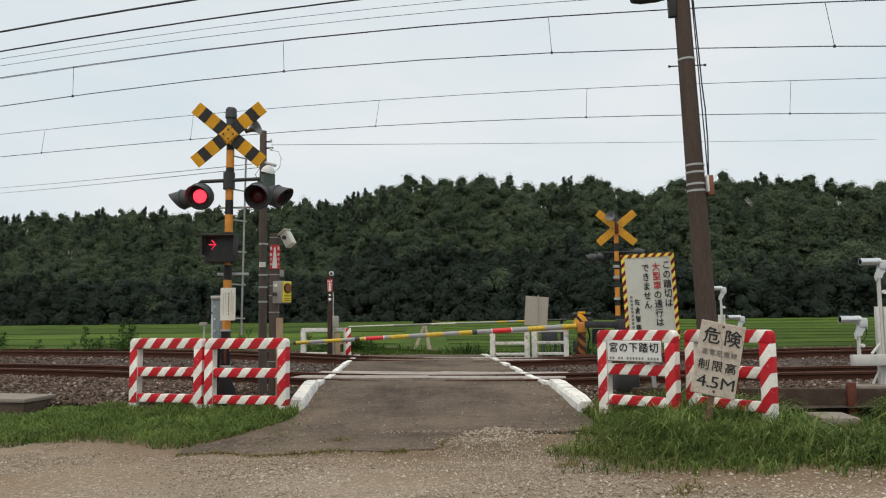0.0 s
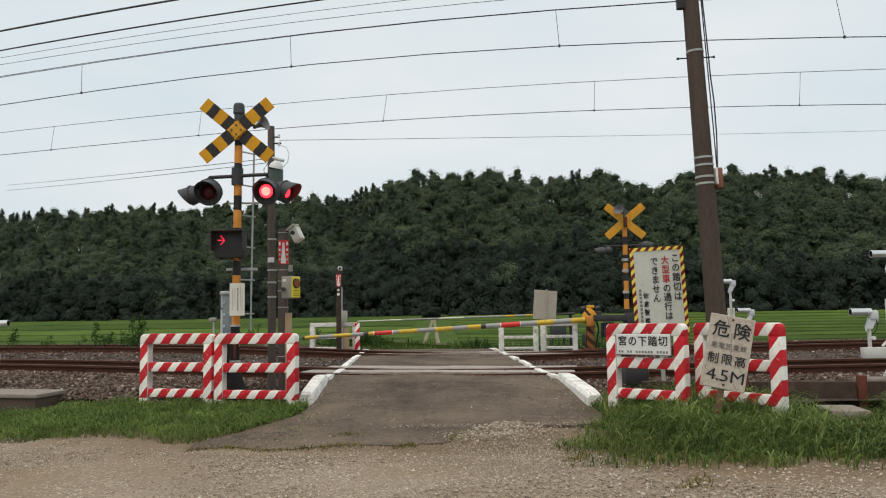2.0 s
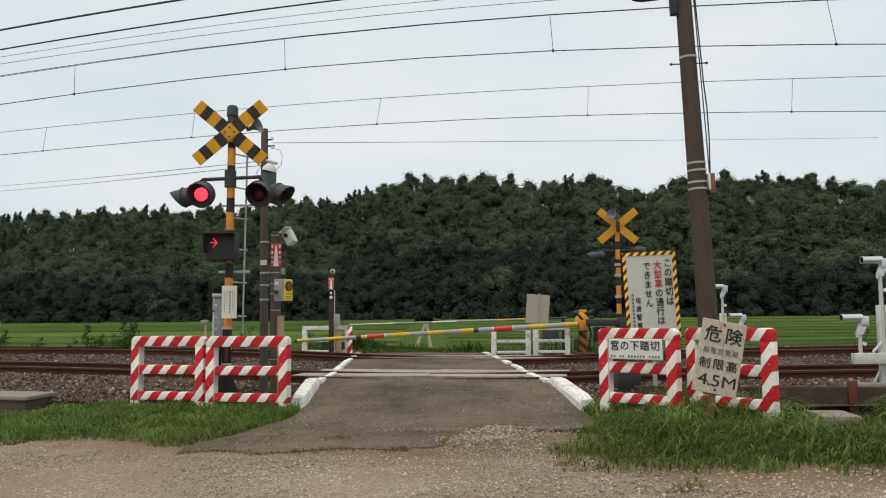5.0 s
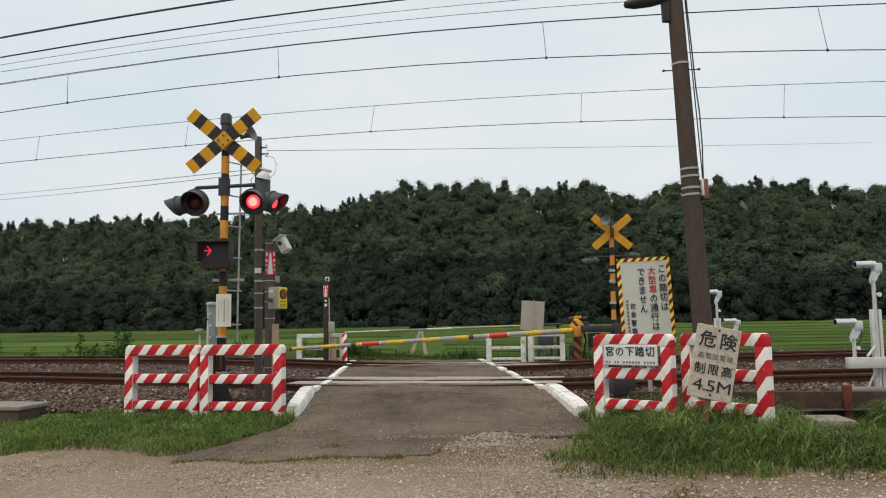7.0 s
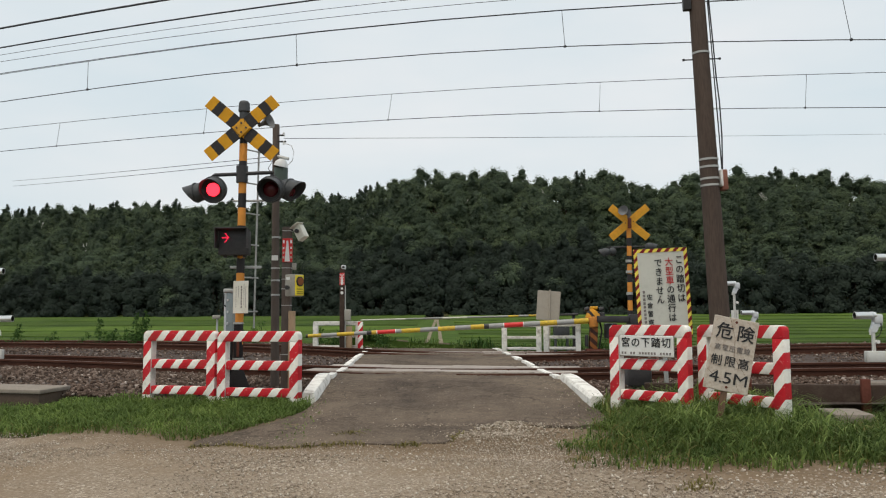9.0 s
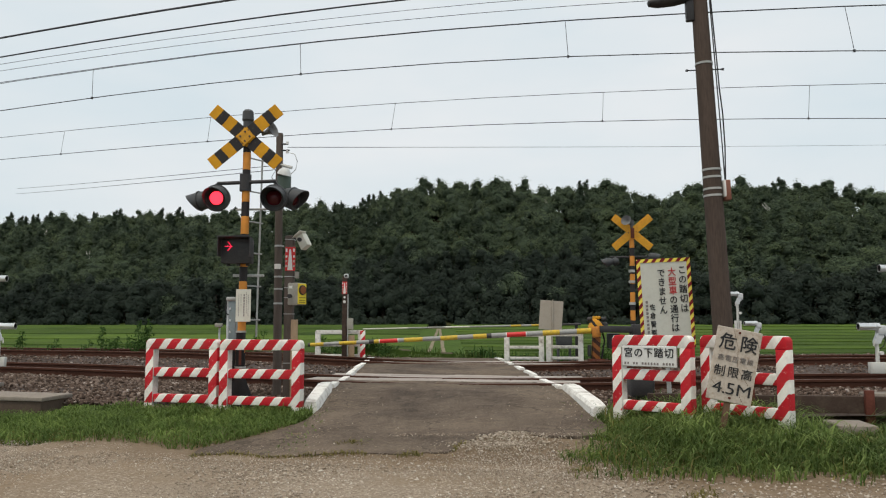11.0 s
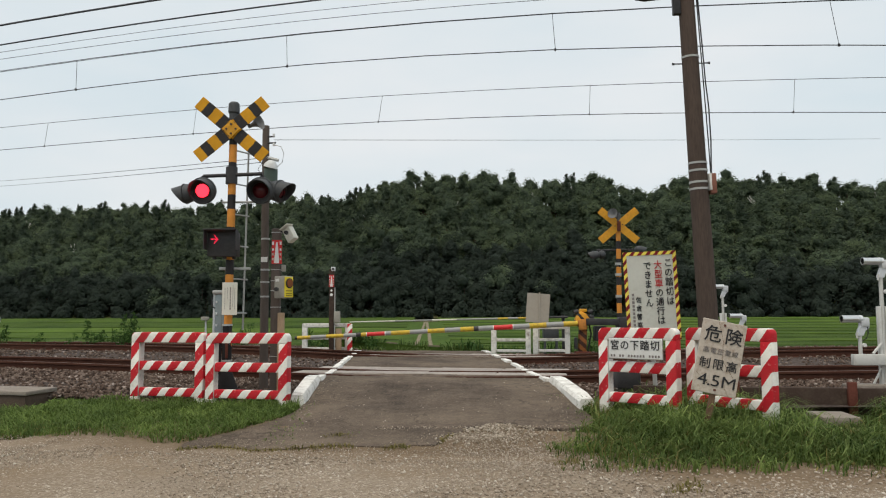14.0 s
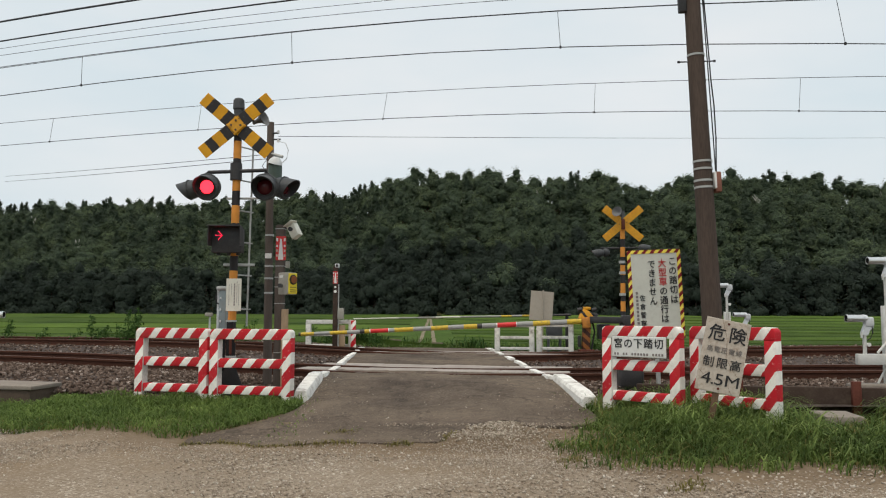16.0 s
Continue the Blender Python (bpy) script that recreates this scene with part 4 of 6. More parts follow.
part("cap", lathe(B(), [(0.0, 3.86), (0.05, 3.855), (0.07, 3.83), (0.075, 3.72), (0.06, 3.70), (0.06, 3.60), (0.0, 3.6)], pose(0.03, 0, 0), 20), M["hood"], near)
crossbuck(near, pose(0.025, -0.09, 3.48), M["cross_paint"])
part("cross_plate", box(B(), (0.165, 0.014, 0.165), (0.025, -0.105, 3.48), (0, 45, 0), bevel=0.004, seg=1), M["yellow"], near)
for bx_, bz_ in ((-0.06, 0), (0.06, 0), (0, 0.06), (0, -0.06)):
    part("bolt", rod(B(), (0.025 + bx_, -0.10, 3.48 + bz_), (0.025 + bx_, -0.122, 3.48 + bz_), 0.013, n=8), M["black"], near)
part("bracket", rod(B(), (0.025, -0.09, 3.48), (0.025, 0.0, 3.48), 0.03, n=10), M["black"], near)
horn(near, pose(0.27, 0.12, 3.60, 0, 72, -20), 0.8)
part("horn_arm", rod(B(), (0.02, 0, 3.55), (0.2, 0.12, 3.6), 0.018, n=8), M["black"], near)
part("lamp_arm", rod(B(), (-0.34, -0.02, 2.88), (0.42, -0.02, 2.91), 0.024, n=12), M["black"], near)
part("clamp", rod(B(), (0.015, 0, 2.78), (0.015, 0, 3.0), 0.075, n=16), M["black"], near)
part("lower_arm", rod(B(), (-0.12, 0.06, 2.55), (0.36, 0.1, 2.56), 0.014, n=8), M["steel"], near)
for key, x, y, z, turn, size in (("left", -0.345, -0.02, 2.69, 0, 1.0), ("right", 0.40, -0.02, 2.69, 0, 1.0), ("side_left", -0.585, 0.06, 2.665, -100, 0.76), ("side_right", 0.615, 0.10, 2.70, 66, 0.86)):
    plate, globe = lamp_parts(near, pose(x, y, z, 0, 0, turn), size, "lens_lit_warm" if key == "right" else "lens_lit")
    GLOBES[key] = globe
    part("lamp_hanger", rod(B(), (x, 0.0 if abs(turn) < 1 else y, 2.72), (max(min(x, 0.4), -0.33), -0.02, 2.89), 0.015, n=8), M["black"], near)
# arrow indicator
ind = part("arrow_box", box(B(), (0.375, 0.16, 0.31), (-0.03, -0.13, 1.985), bevel=0.01), M["black"], near, "black box with a lit red arrow")
part("visor", box(B(), (0.41, 0.17, 0.012), (-0.03, -0.27, 2.15), (-6, 0, 0)), M["black"], ind)
for sx in (-0.228, 0.168):
    part("visor_side", box(B(), (0.01, 0.14, 0.24), (sx, -0.26, 2.03)), M["black"], ind)
bm = B()
for k in range(6):
    rod(bm, (-0.165 + k * 0.016, -0.219, 2.045), (-0.165 + k * 0.016, -0.208, 2.045), 0.0055, n=8)
for k in range(1, 5):
    for sg in (-1, 1):
        rod(bm, (-0.085 - k * 0.011, -0.219, 2.045 + sg * k * 0.013), (-0.085 - k * 0.011, -0.208, 2.045 + sg * k * 0.013), 0.0055, n=8)
rod(bm, (-0.085, -0.219, 2.045), (-0.085, -0.208, 2.045), 0.0055, n=8)
part("arrow", bm, M["led"], ind, "lit red arrow of diodes")
for dx in (-0.15, -0.02, 0.1):
    part("gland", rod(B(), (dx, -0.12, 1.80), (dx, -0.12, 1.84), 0.025, n=10), M["black"], ind)
# clamp ring and bracket below the box
part("bracket", box(B(), (0.4, 0.05, 0.035), (0.06, 0.08, 1.69), bevel=0.006), M["steel"], near)
# white notice
nb = part("notice_plate", box(B(), (0.19, 0.012, 0.41), (0.058, -0.13, 1.30), bevel=0.003, seg=1), M["sheet"], near, "white notice with small writing")
for x, z0, n, step, w, h in ((0.0, 1.18, 9, 0.03, 0.006, 0.02), (0.03, 1.31, 5, 0.03, 0.006, 0.02), (0.068, 1.176, 8, 0.036, 0.016, 0.027), (0.1, 1.21, 11, 0.025, 0.006, 0.017), (0.122, 1.175, 11, 0.025, 0.006, 0.017)):
    for k in range(n):
        part("writing_bar", box(B(), (w, 0.002, h), (x, -0.138, z0 + step * k)), M["ink_grey"], nb)

# ladder behind the signal
lad = thing("signal_ladder", pose(-2.61, 10.42, -0.2), "thin galvanised climbing rail with rungs on the crossing signal", "ladder")
part("stile", rod(B(), (-0.035, 0, 0.9), (0.0, 0, 3.28), 0.013, n=8), M["steel"], lad)
for z in (1.12, 1.56, 1.99, 2.4, 2.8, 3.24):
    part("rung", rod(B(), (-0.16, -0.3, z), (0.0 + z * 0.008, 0, z), 0.010, n=6), M["steel"], lad)

# pale blue cabinet behind
cab = thing("control_cabinet", pose(-2.95, 10.35, -0.235), "blue-grey metal control cabinet on a pale post", "control cabinet")
part("body", box(B(), (0.125, 0.2, 0.60), (0.045, 0, 1.10), bevel=0.010), M["box_blue"], cab)
part("lid", box(B(), (0.17, 0.24, 0.055), (0.03, 0, 1.425), bevel=0.02, seg=3), M["steel"], cab)
part("post", rod(B(), (-0.045, -0.03, -0.1), (-0.045, -0.03, 1.40), 0.017, n=10), M["silver"], cab)
part("hose", tube(B(), [(-0.06, -0.06, 1.38), (-0.072, -0.07, 1.30), (-0.06, -0.06, 1.24), (-0.03, -0.06, 1.22)], 0.009), M["cable"], cab)
part("door_seam", box(B(), (0.004, 0.003, 0.52), (0.075, -0.1015, 1.10)), M["ink_grey"], cab)
for z in (1.0, 1.15, 1.3):
    part("catch", box(B(), (0.022, 0.02, 0.03), (0.005, -0.105, z), bevel=0.004), M["silver"], cab)

# small silver detector behind the frames
sd = thing("small_sensor", pose(-3.155, 10.5, -0.17), "small grey sensor head on a thin post", "sensor")
part("post", rod(B(), (0, 0, -0.1), (0, 0, 1.0), 0.013, n=8), M["silver"], sd)
part("head", box(B(), (0.1, 0.1, 0.05), (-0.005, -0.02, 1.02), (0, 0, 10), bevel=0.012), M["box_grey"], sd)

# ---- twin poles with the emergency button ----
pa = thing("service_pole", pose(-2.475, 10.95, -0.2), "slender weathered service pole with a small transformer", "utility pole")
part("pole", rod(B(), (0, 0, -0.3), (-0.03, 0, 3.75), 0.062, 0.048, 18), M["wood_pole"], pa)
for z, w in ((3.59, 0.16), (3.50, 0.18), (3.30, 0.22)):
    part("pin", rod(B(), (-0.02, -0.02, z), (w - 0.06, -0.04, z - (0.05 if w > 0.2 else 0)), 0.012 if w < 0.2 else 0.022, n=8), M["steel"] if w > 0.2 else M["wire"], pa)
for z in (3.59, 3.46):
    part("insulator", lathe(B(), [(0.0, 0.03), (0.012, 0.028), (0.018, 0.012), (0.014, 0.0), (0.018, -0.012), (0.0, -0.018)], pose(0.09, -0.04, z + 0.012), 14), M["ceramic"], pa)
part("jumper", tube(B(), [(0.1, -0.04, 3.47), (0.2, -0.06, 3.44), (0.24, -0.07, 3.34), (0.22, -0.07, 3.22), (0.14, -0.07, 3.14)], 0.005), M["steel"], pa)
part("jumper", tube(B(), [(-0.06, -0.05, 3.22), (-0.12, -0.06, 3.12), (-0.08, -0.06, 3.04), (0.0, -0.06, 3.08)], 0.005), M["cable"], pa)
part("transformer", rod(B(), (0.06, -0.06, 2.94), (0.06, -0.06, 3.12), 0.095, n=20), M["transformer"], pa)
part("transformer_lid", lathe(B(), [(0.0, 0.13), (0.06, 0.12), (0.11, 0.06), (0.125, 0.0), (0.0, -0.01)], pose(0.06, -0.08, 3.14, 8, 14, 0) @ Matrix.Scale(0.8, 4), 20), M["ceramic"], pa)
for z in (1.35, 1.55, 1.72, 2.15):
    part("band", lathe(B(), [(0.060, -0.012), (0.062, -0.012), (0.062, 0.012), (0.060, 0.012)], pose(-0.01, 0, z), 18), M["steel"], pa)
part("tag", box(B(), (0.09, 0.006, 0.07), (-0.01, -0.064, 1.86), bevel=0.002, seg=1), M["white"], pa)

pb = thing("button_post", pose(-2.24, 10.6, -0.2), "square weathered post with a red-white board and emergency button", "post")
part("post", box(B(), (0.118, 0.125, 2.55), (-0.015, 0, 0.98), bevel=0.018), M["wood_pole"], pb)
for z in (0.55, 0.8, 1.2, 1.42, 1.55, 1.7, 2.2):
    part("strap", box(B(), (0.122, 0.129, 0.010), (-0.015, 0, z)), M["steel"], pb)
def warning_board(post_, x, y, z, w, h):
    """A red board with a tall white wedge and a column of white marks on either side."""
    bd = part("arrow_board", box(B(), (w, 0.012, h), (x, y, z), bevel=0.003, seg=1), M["bar_red"], post_, "red board with a tall white wedge")
    bm = B()
    face = bm.faces.new([bm.verts.new((x + a * w, y - 0.007, z + b * h)) for a, b in ((-0.26, -0.47), (0.26, -0.47), (0.08, 0.40), (-0.08, 0.40))])
    for f in bmesh.ops.extrude_face_region(bm, geom=[face])["geom"]:
        if isinstance(f, bmesh.types.BMVert):
            f.co.y -= 0.003
    bmesh.ops.recalc_face_normals(bm, faces=bm.faces)
    part("white_wedge", bm, M["white"], bd)
    for sx in (-1, 1):
        for k in range(4):
            part("white_mark", box(B(), (w * 0.17, 0.003, h * (0.09 if k < 3 else 0.14)), (x + sx * w * 0.37, y - 0.008, z + h * (-0.30 + 0.20 * k + (0.06 if k == 3 else 0)))), M["white"] if k > 1 else M["sheet_worn"], bd)
    return bd


warning_board(pb, 0.005, -0.075, 1.935, 0.135, 0.32)
eb = part("button_box", box(B(), (0.18, 0.17, 0.29), (0.12, -0.16, 1.46), (0, 0, -34), bevel=0.012), M["box_grey"], pb, "grey emergency button box with a yellow face")
bx = part("yellow_face", box(B(), (0.012, 0.15, 0.27), (0, 0, 0), bevel=0.003, seg=1), M["label_yellow"], eb, "yellow face", pose(0.12, -0.16, 1.46, 0, 0, -34) @ pose(0.094, 0, 0))
EB = pose(0.12, -0.16, 1.46, 0, 0, -34) @ pose(0.094, 0, 0)
part("button", rod(B(), (0.0, 0.0, 0.05), (0.025, 0, 0.05), 0.056, 0.050, 20), M["button_orange"], eb, "dark orange push button", EB)
part("button_ring", lathe(B(), [(0.052, 0.0), (0.066, 0.0), (0.064, 0.012), (0.052, 0.014)], EB @ pose(0.006, 0, 0.05, 0, 90, 0), 20), M["ink"], eb)
for bz in (-0.05, -0.085, -0.11):
    part("writing_bar", box(B(), (0.004, 0.11, 0.014), (0.007, 0, bz)), M["ink_olive"], eb, "", EB)
part("dark_lock", rod(B(), (0.045, -0.29, 1.43), (0.05, -0.25, 1.43), 0.028, n=12), M["black"], eb)
part("small_label", box(B(), (0.06, 0.006, 0.035), (0, 0, 0)), M["white"], eb, "", pose(0.12, -0.16, 1.46, 0, 0, -34) @ pose(-0.03, -0.088, 0.09))
fl = part("floodlight", box(B(), (0.13, 0.1, 0.2), (0.18, -0.06, 2.17), (0, -32, -30), bevel=0.012), M["sheet"], pb, "cream floodlight on a bracket")
part("floodlight_knob", rod(B(), (0.13, -0.13, 2.19), (0.14, -0.08, 2.19), 0.028, n=12), M["black"], fl)
part("floodlight_visor", box(B(), (0.15, 0.13, 0.012), (0.125, -0.08, 2.265), (0, -32, -30), bevel=0.003), M["sheet"], fl)
part("floodlight_arm", rod(B(), (0.03, 0, 2.22), (0.15, -0.04, 2.2), 0.016, n=8), M["black"], pb)
part("junction", box(B(), (0.05, 0.06, 0.09), (0.09, -0.03, 1.72), bevel=0.006), M["box_grey"], pb)
wp = thing("wooden_stake", pose(-2.16, 10.5, -0.2), "pale sawn wooden stake beside the post", "stake")
part("stake", box(B(), (0.085, 0.06, 1.25), (0, 0, 0.5), bevel=0.006), M["pale_wood"], wp)

# ---- notice board with the hazard border ----
sg = thing("notice_board", pose(2.622, 9.8, -0.20, 0, -2.5, 0), "pale notice board with a yellow and dark red hazard border", "sign")
part("board", box(B(), (0.65, 0.02, 1.1), (0, 0, 1.32), bevel=0.004, seg=1), M["sheet_grey"], sg)
for nm, size, at in (("border", (0.66, 0.006, 0.045), (0, -0.013, 1.848)), ("border", (0.66, 0.006, 0.045), (0, -0.013, 0.792)), ("border", (0.045, 0.006, 1.011), (-0.3075, -0.013, 1.32)), ("border", (0.045, 0.006, 1.011), (0.3075, -0.013, 1.32))):
    part(nm, box(B(), size, at), M["hazard"], sg, "yellow and dark red diagonal stripes")
part("post", rod(B(), (-0.02, 0.04, -0.1), (-0.02, 0.04, 1.8), 0.028, n=12), M["steel"], sg)
column("lettering", "この踏切は", 0.112, 0.224, 1.774, -0.014, M["ink"], sg, 0.118, 0.0012, 0.9)
column("lettering", "大型車", 0.110, 0.097, 1.75, -0.014, M["ink_red"], sg, 0.114, 0.0012, 0.92)
column("lettering", "の通行は", 0.110, 0.097, 1.408, -0.014, M["ink"], sg, 0.114, 0.0012, 0.92)
column("lettering", "できません", 0.110, -0.035, 1.743, -0.014, M["ink"], sg, 0.114, 0.0012, 0.9)
column("lettering", "佐倉警察署", 0.080, -0.168, 1.325, -0.014, M["ink"], sg, 0.104, 0.0006, 0.88)
for k in range(11):
    part("writing_bar", box(B(), (0.028, 0.002, 0.032), (-0.235, -0.014, 1.34 - 0.046 * k)), M["ink_grey"], sg)

# ---- name plate wired to its frame ----
m, ln = between((1.69, 8.60), (2.345, 7.99), -0.152)
np_ = thing("name_plate", m @ pose(0.45, -0.075, 0.685), "white crossing name plate wired to a guard frame", "sign")
part("plate", box(B(), (0.62, 0.012, 0.212), (0, 0, 0), bevel=0.006, seg=1), M["white"], np_)
for k, ch in enumerate("宮の下踏切"):
    letters("character", ch, 0.108, (-0.232 + 0.116 * k, -0.008, 0.03), M["ink"], np_, 0.0012)
for k in range(17):
    if k not in (2, 5, 12):
        part("writing_bar", box(B(), (0.020, 0.002, 0.024), (-0.272 + 0.034 * k, -0.008, -0.074)), M["ink_grey"], np_)
# shadow outline of the plate, built as a slightly larger dark sheet behind
part("plate_edge", box(B(), (0.63, 0.006, 0.222), (0, 0.009, 0), bevel=0.002, seg=1), M["ink_grey"], np_)
for x in (-0.27, 0.27):
    part("wire_tie", rod(B(), (x, -0.01, 0.06), (x, 0.03, 0.12), 0.006, n=6), M["wire"], np_)

# ---- danger sign leaning on its stake ----
dg = thing("danger_sign", pose(2.382, 7.40, -0.32, -2, 11.8, -6), "weathered tilted danger sign nailed to a stake", "sign")
part("board", box(B(), (0.405, 0.014, 0.68), (0, 0, 0.82), bevel=0.005, seg=1), M["sheet_worn"], dg)
part("stake", box(B(), (0.055, 0.03, 1.15), (0, 0.024, 0.45), bevel=0.004), M["brown_wood"], dg)
for ch, x in (("危", -0.09), ("険", 0.098)):
    letters("character", ch, 0.160, (x, -0.010, 1.018), M["ink"], dg, 0.0018)
for k, ch in enumerate("高電圧電線"):
    letters("character", ch, 0.060, (-0.13 + 0.066 * k, -0.010, 0.872), M["ink_grey"], dg, 0.0)
for k, ch in enumerate("制限高"):
    letters("character", ch, 0.106, (-0.122 + 0.122 * k, -0.010, 0.748), M["ink"], dg, 0.0008)
for ch, x in (("4", -0.118), (".", -0.058), ("5", 0.0), ("M", 0.118)):
    letters("character", ch, 0.150, (x, -0.010, 0.598), M["ink"], dg, 0.0, squash=1.25)
for x, z in ((0.0, 1.125), (0.005, 0.52)):
    part("nail", rod(B(), (x, 0.0, z), (x, -0.013, z), 0.012, n=10), M["rust_post"], dg)
for x0, z0, x1, z1 in ((-0.06, 1.158, 0.01, 0.98), (0.01, 0.98, 0.03, 0.80), (0.16, 1.1, 0.20, 0.99), (-0.19, 0.66, -0.06, 0.56), (0.03, 0.80, 0.15, 0.66), (0.09, 0.55, 0.13, 0.49)):
    part("crack", rod(B(), (x0, -0.0065, z0), (x1, -0.0065, z1), 0.0018, n=5), M["brown_wood"], dg)

# ---- concrete pole ----
cp = thing("concrete_pole", pose(3.13, 9.3, -0.25, 0, -2.0, 0), "tall brown-grey concrete line pole leaning slightly", "utility pole")
part("pole", rod(B(), (0, 0, -0.5), (-0.03, 0, 7.5), 0.126, 0.078, 28), M["conc_pole"], cp)
for z in (2.62, 2.70, 2.84, 2.93):
    part("band", lathe(B(), [(0.108, -0.012), (0.113, -0.012), (0.113, 0.012), (0.108, 0.012)], pose(-0.01, 0, z), 28), M["steel"], cp)
part("band", lathe(B(), [(0.100, -0.012), (0.104, -0.012), (0.104, 0.012), (0.100, 0.012)], pose(-0.015, 0, 4.22), 28), M["steel"], cp)
part("step_bolt", rod(B(), (-0.225, 0, 4.15), (0.205, 0, 4.15), 0.008, n=8), M["wire"], cp)
for x in (-0.225, 0.205):
    part("bolt_end", rod(B(), (x - 0.012, 0, 4.15), (x + 0.012, 0, 4.15), 0.015, n=8), M["wire"], cp)
bxp = part("meter_box", box(B(), (0.075, 0.14, 0.24), (0.138, -0.02, 2.675), bevel=0.012), M["copper_box"], cp, "brown and white terminal box")
part("box_cover", box(B(), (0.026, 0.15, 0.20), (0.102, -0.03, 2.695), bevel=0.008), M["white"], bxp)
tube_pts = [(0.06, -0.05, 7.2), (0.085, -0.06, 5.6), (0.10, -0.06, 4.9), (0.115, -0.07, 4.3), (0.128, -0.06, 3.9), (0.150, -0.05, 3.6), (0.150, -0.05, 3.2), (0.135, -0.03, 2.78)]
part("cable", tube(B(), tube_pts, 0.008), M["cable"], cp)
part("cable", tube(B(), [(0.03, -0.08, 7.2), (0.065, -0.08, 5.6), (0.08, -0.08, 4.8), (0.098, -0.08, 3.8), (0.108, -0.08, 3.2), (0.118, -0.06, 2.78)], 0.007), M["cable"], cp)
part("lamp_arm", box(B(), (0.09, 0.08, 0.34), (-0.15, -0.02, 4.92), bevel=0.01), M["black"], cp)
part("street_lamp_head", lathe(B(), [(0.0, -0.33), (0.05, -0.31), (0.085, -0.2), (0.09, 0.0), (0.06, 0.2), (0.0, 0.24)], pose(-0.33, -0.03, 5.02, 0, 84, 0) @ Matrix.Diagonal((0.8, 1, 1, 1)), 20), M["black"], cp)

# ---- far side: signal, barrier, posts ----
far = thing("crossing_signal", pose(4.05, 18.4, -0.02), "far crossing signal seen from behind with a plain yellow cross", "crossing signal")
part("post", rod(B(), (0, 0, -0.1), (0.02, 0, 3.1), 0.06, 0.055, 18), M["pole_bands"], far)
crossbuck(far, pose(0.02, -0.06, 3.0), M["yellow"])
part("bracket", box(B(), (0.08, 0.06, 0.24), (0.02, -0.08, 2.98), bevel=0.01), M["rust_post"], far)
horn(far, pose(-0.10, -0.14, 3.24, 75, 0, -35), 0.9)
part("cap", rod(B(), (0.02, 0, 3.1), (0.02, 0, 3.3), 0.07, 0.05, 16), M["hood"], far)
part("lamp_arm", rod(B(), (-0.5, 0.02, 2.42), (0.5, 0.02, 2.44), 0.022, n=10), M["black"], far)
for x, y, z, turn in ((-0.38, 0.0, 2.32, 180), (0.42, 0.0, 2.32, 180), (-0.58, -0.1, 2.30, -100), (0.5, -0.1, 2.42, 100)):
    plate, globe = lamp_parts(far, pose(x, y, z, 0, 0, turn), 0.58)
    globe.name = "globe"
part("terminal_box", box(B(), (0.16, 0.14, 0.2), (-0.02, -0.1, 0.72), bevel=0.012), M["black"], far)
for z in (1.35, 1.85, 2.1):
    part("clamp", rod(B(), (0, 0, z - 0.03), (0, 0, z + 0.03), 0.075, n=16), M["steel"], far)

bar = thing("barrier", pose(3.1, 18.0, -0.02), "lowered yellow and grey crossing barrier with red bands", "barrier")
part("pedestal", box(B(), (0.17, 0.20, 0.52), (0.02, 0, 0.34), (0, 3, 0), bevel=0.02), M["leg_stripes"], bar, "rusty orange leg with worn stripes")
part("base_plate", box(B(), (0.34, 0.30, 0.08), (0.02, 0, 0.06), bevel=0.012), M["rust_post"], bar)
gc = part("gear_case", box(B(), (0.30, 0.30, 0.34), (0.02, 0, 0.80), (0, 24, 0), bevel=0.05), M["machine_stripes"], bar, "orange and black striped gear case")
part("gear_front", box(B(), (0.20, 0.06, 0.24), (0.0, -0.17, 0.70), (0, -8, 0), bevel=0.03), M["orange_paint"], gc)
part("beacon", box(B(), (0.17, 0.14, 0.07), (0.04, -0.02, 1.02), bevel=0.02), M["yellow"], gc)
for sx in (-0.12, 0.20):
    part("lug", rod(B(), (sx - 0.05, -0.05, 0.98), (sx + 0.05, -0.05, 1.0), 0.05, 0.045, 12), M["black"], gc)
part("side_box", box(B(), (0.10, 0.16, 0.16), (0.22, -0.02, 0.84), (0, 24, 0), bevel=0.02), M["black"], gc)
part("conduit", tube(B(), [(0.16, -0.08, 0.70), (0.20, -0.10, 0.5), (0.16, -0.10, 0.3), (0.12, -0.10, 0.08)], 0.02), M["rubber"], bar)
part("junction_box", box(B(), (0.07, 0.1, 0.26), (-0.13, 0.0, 0.28), bevel=0.01), M["black"], bar)
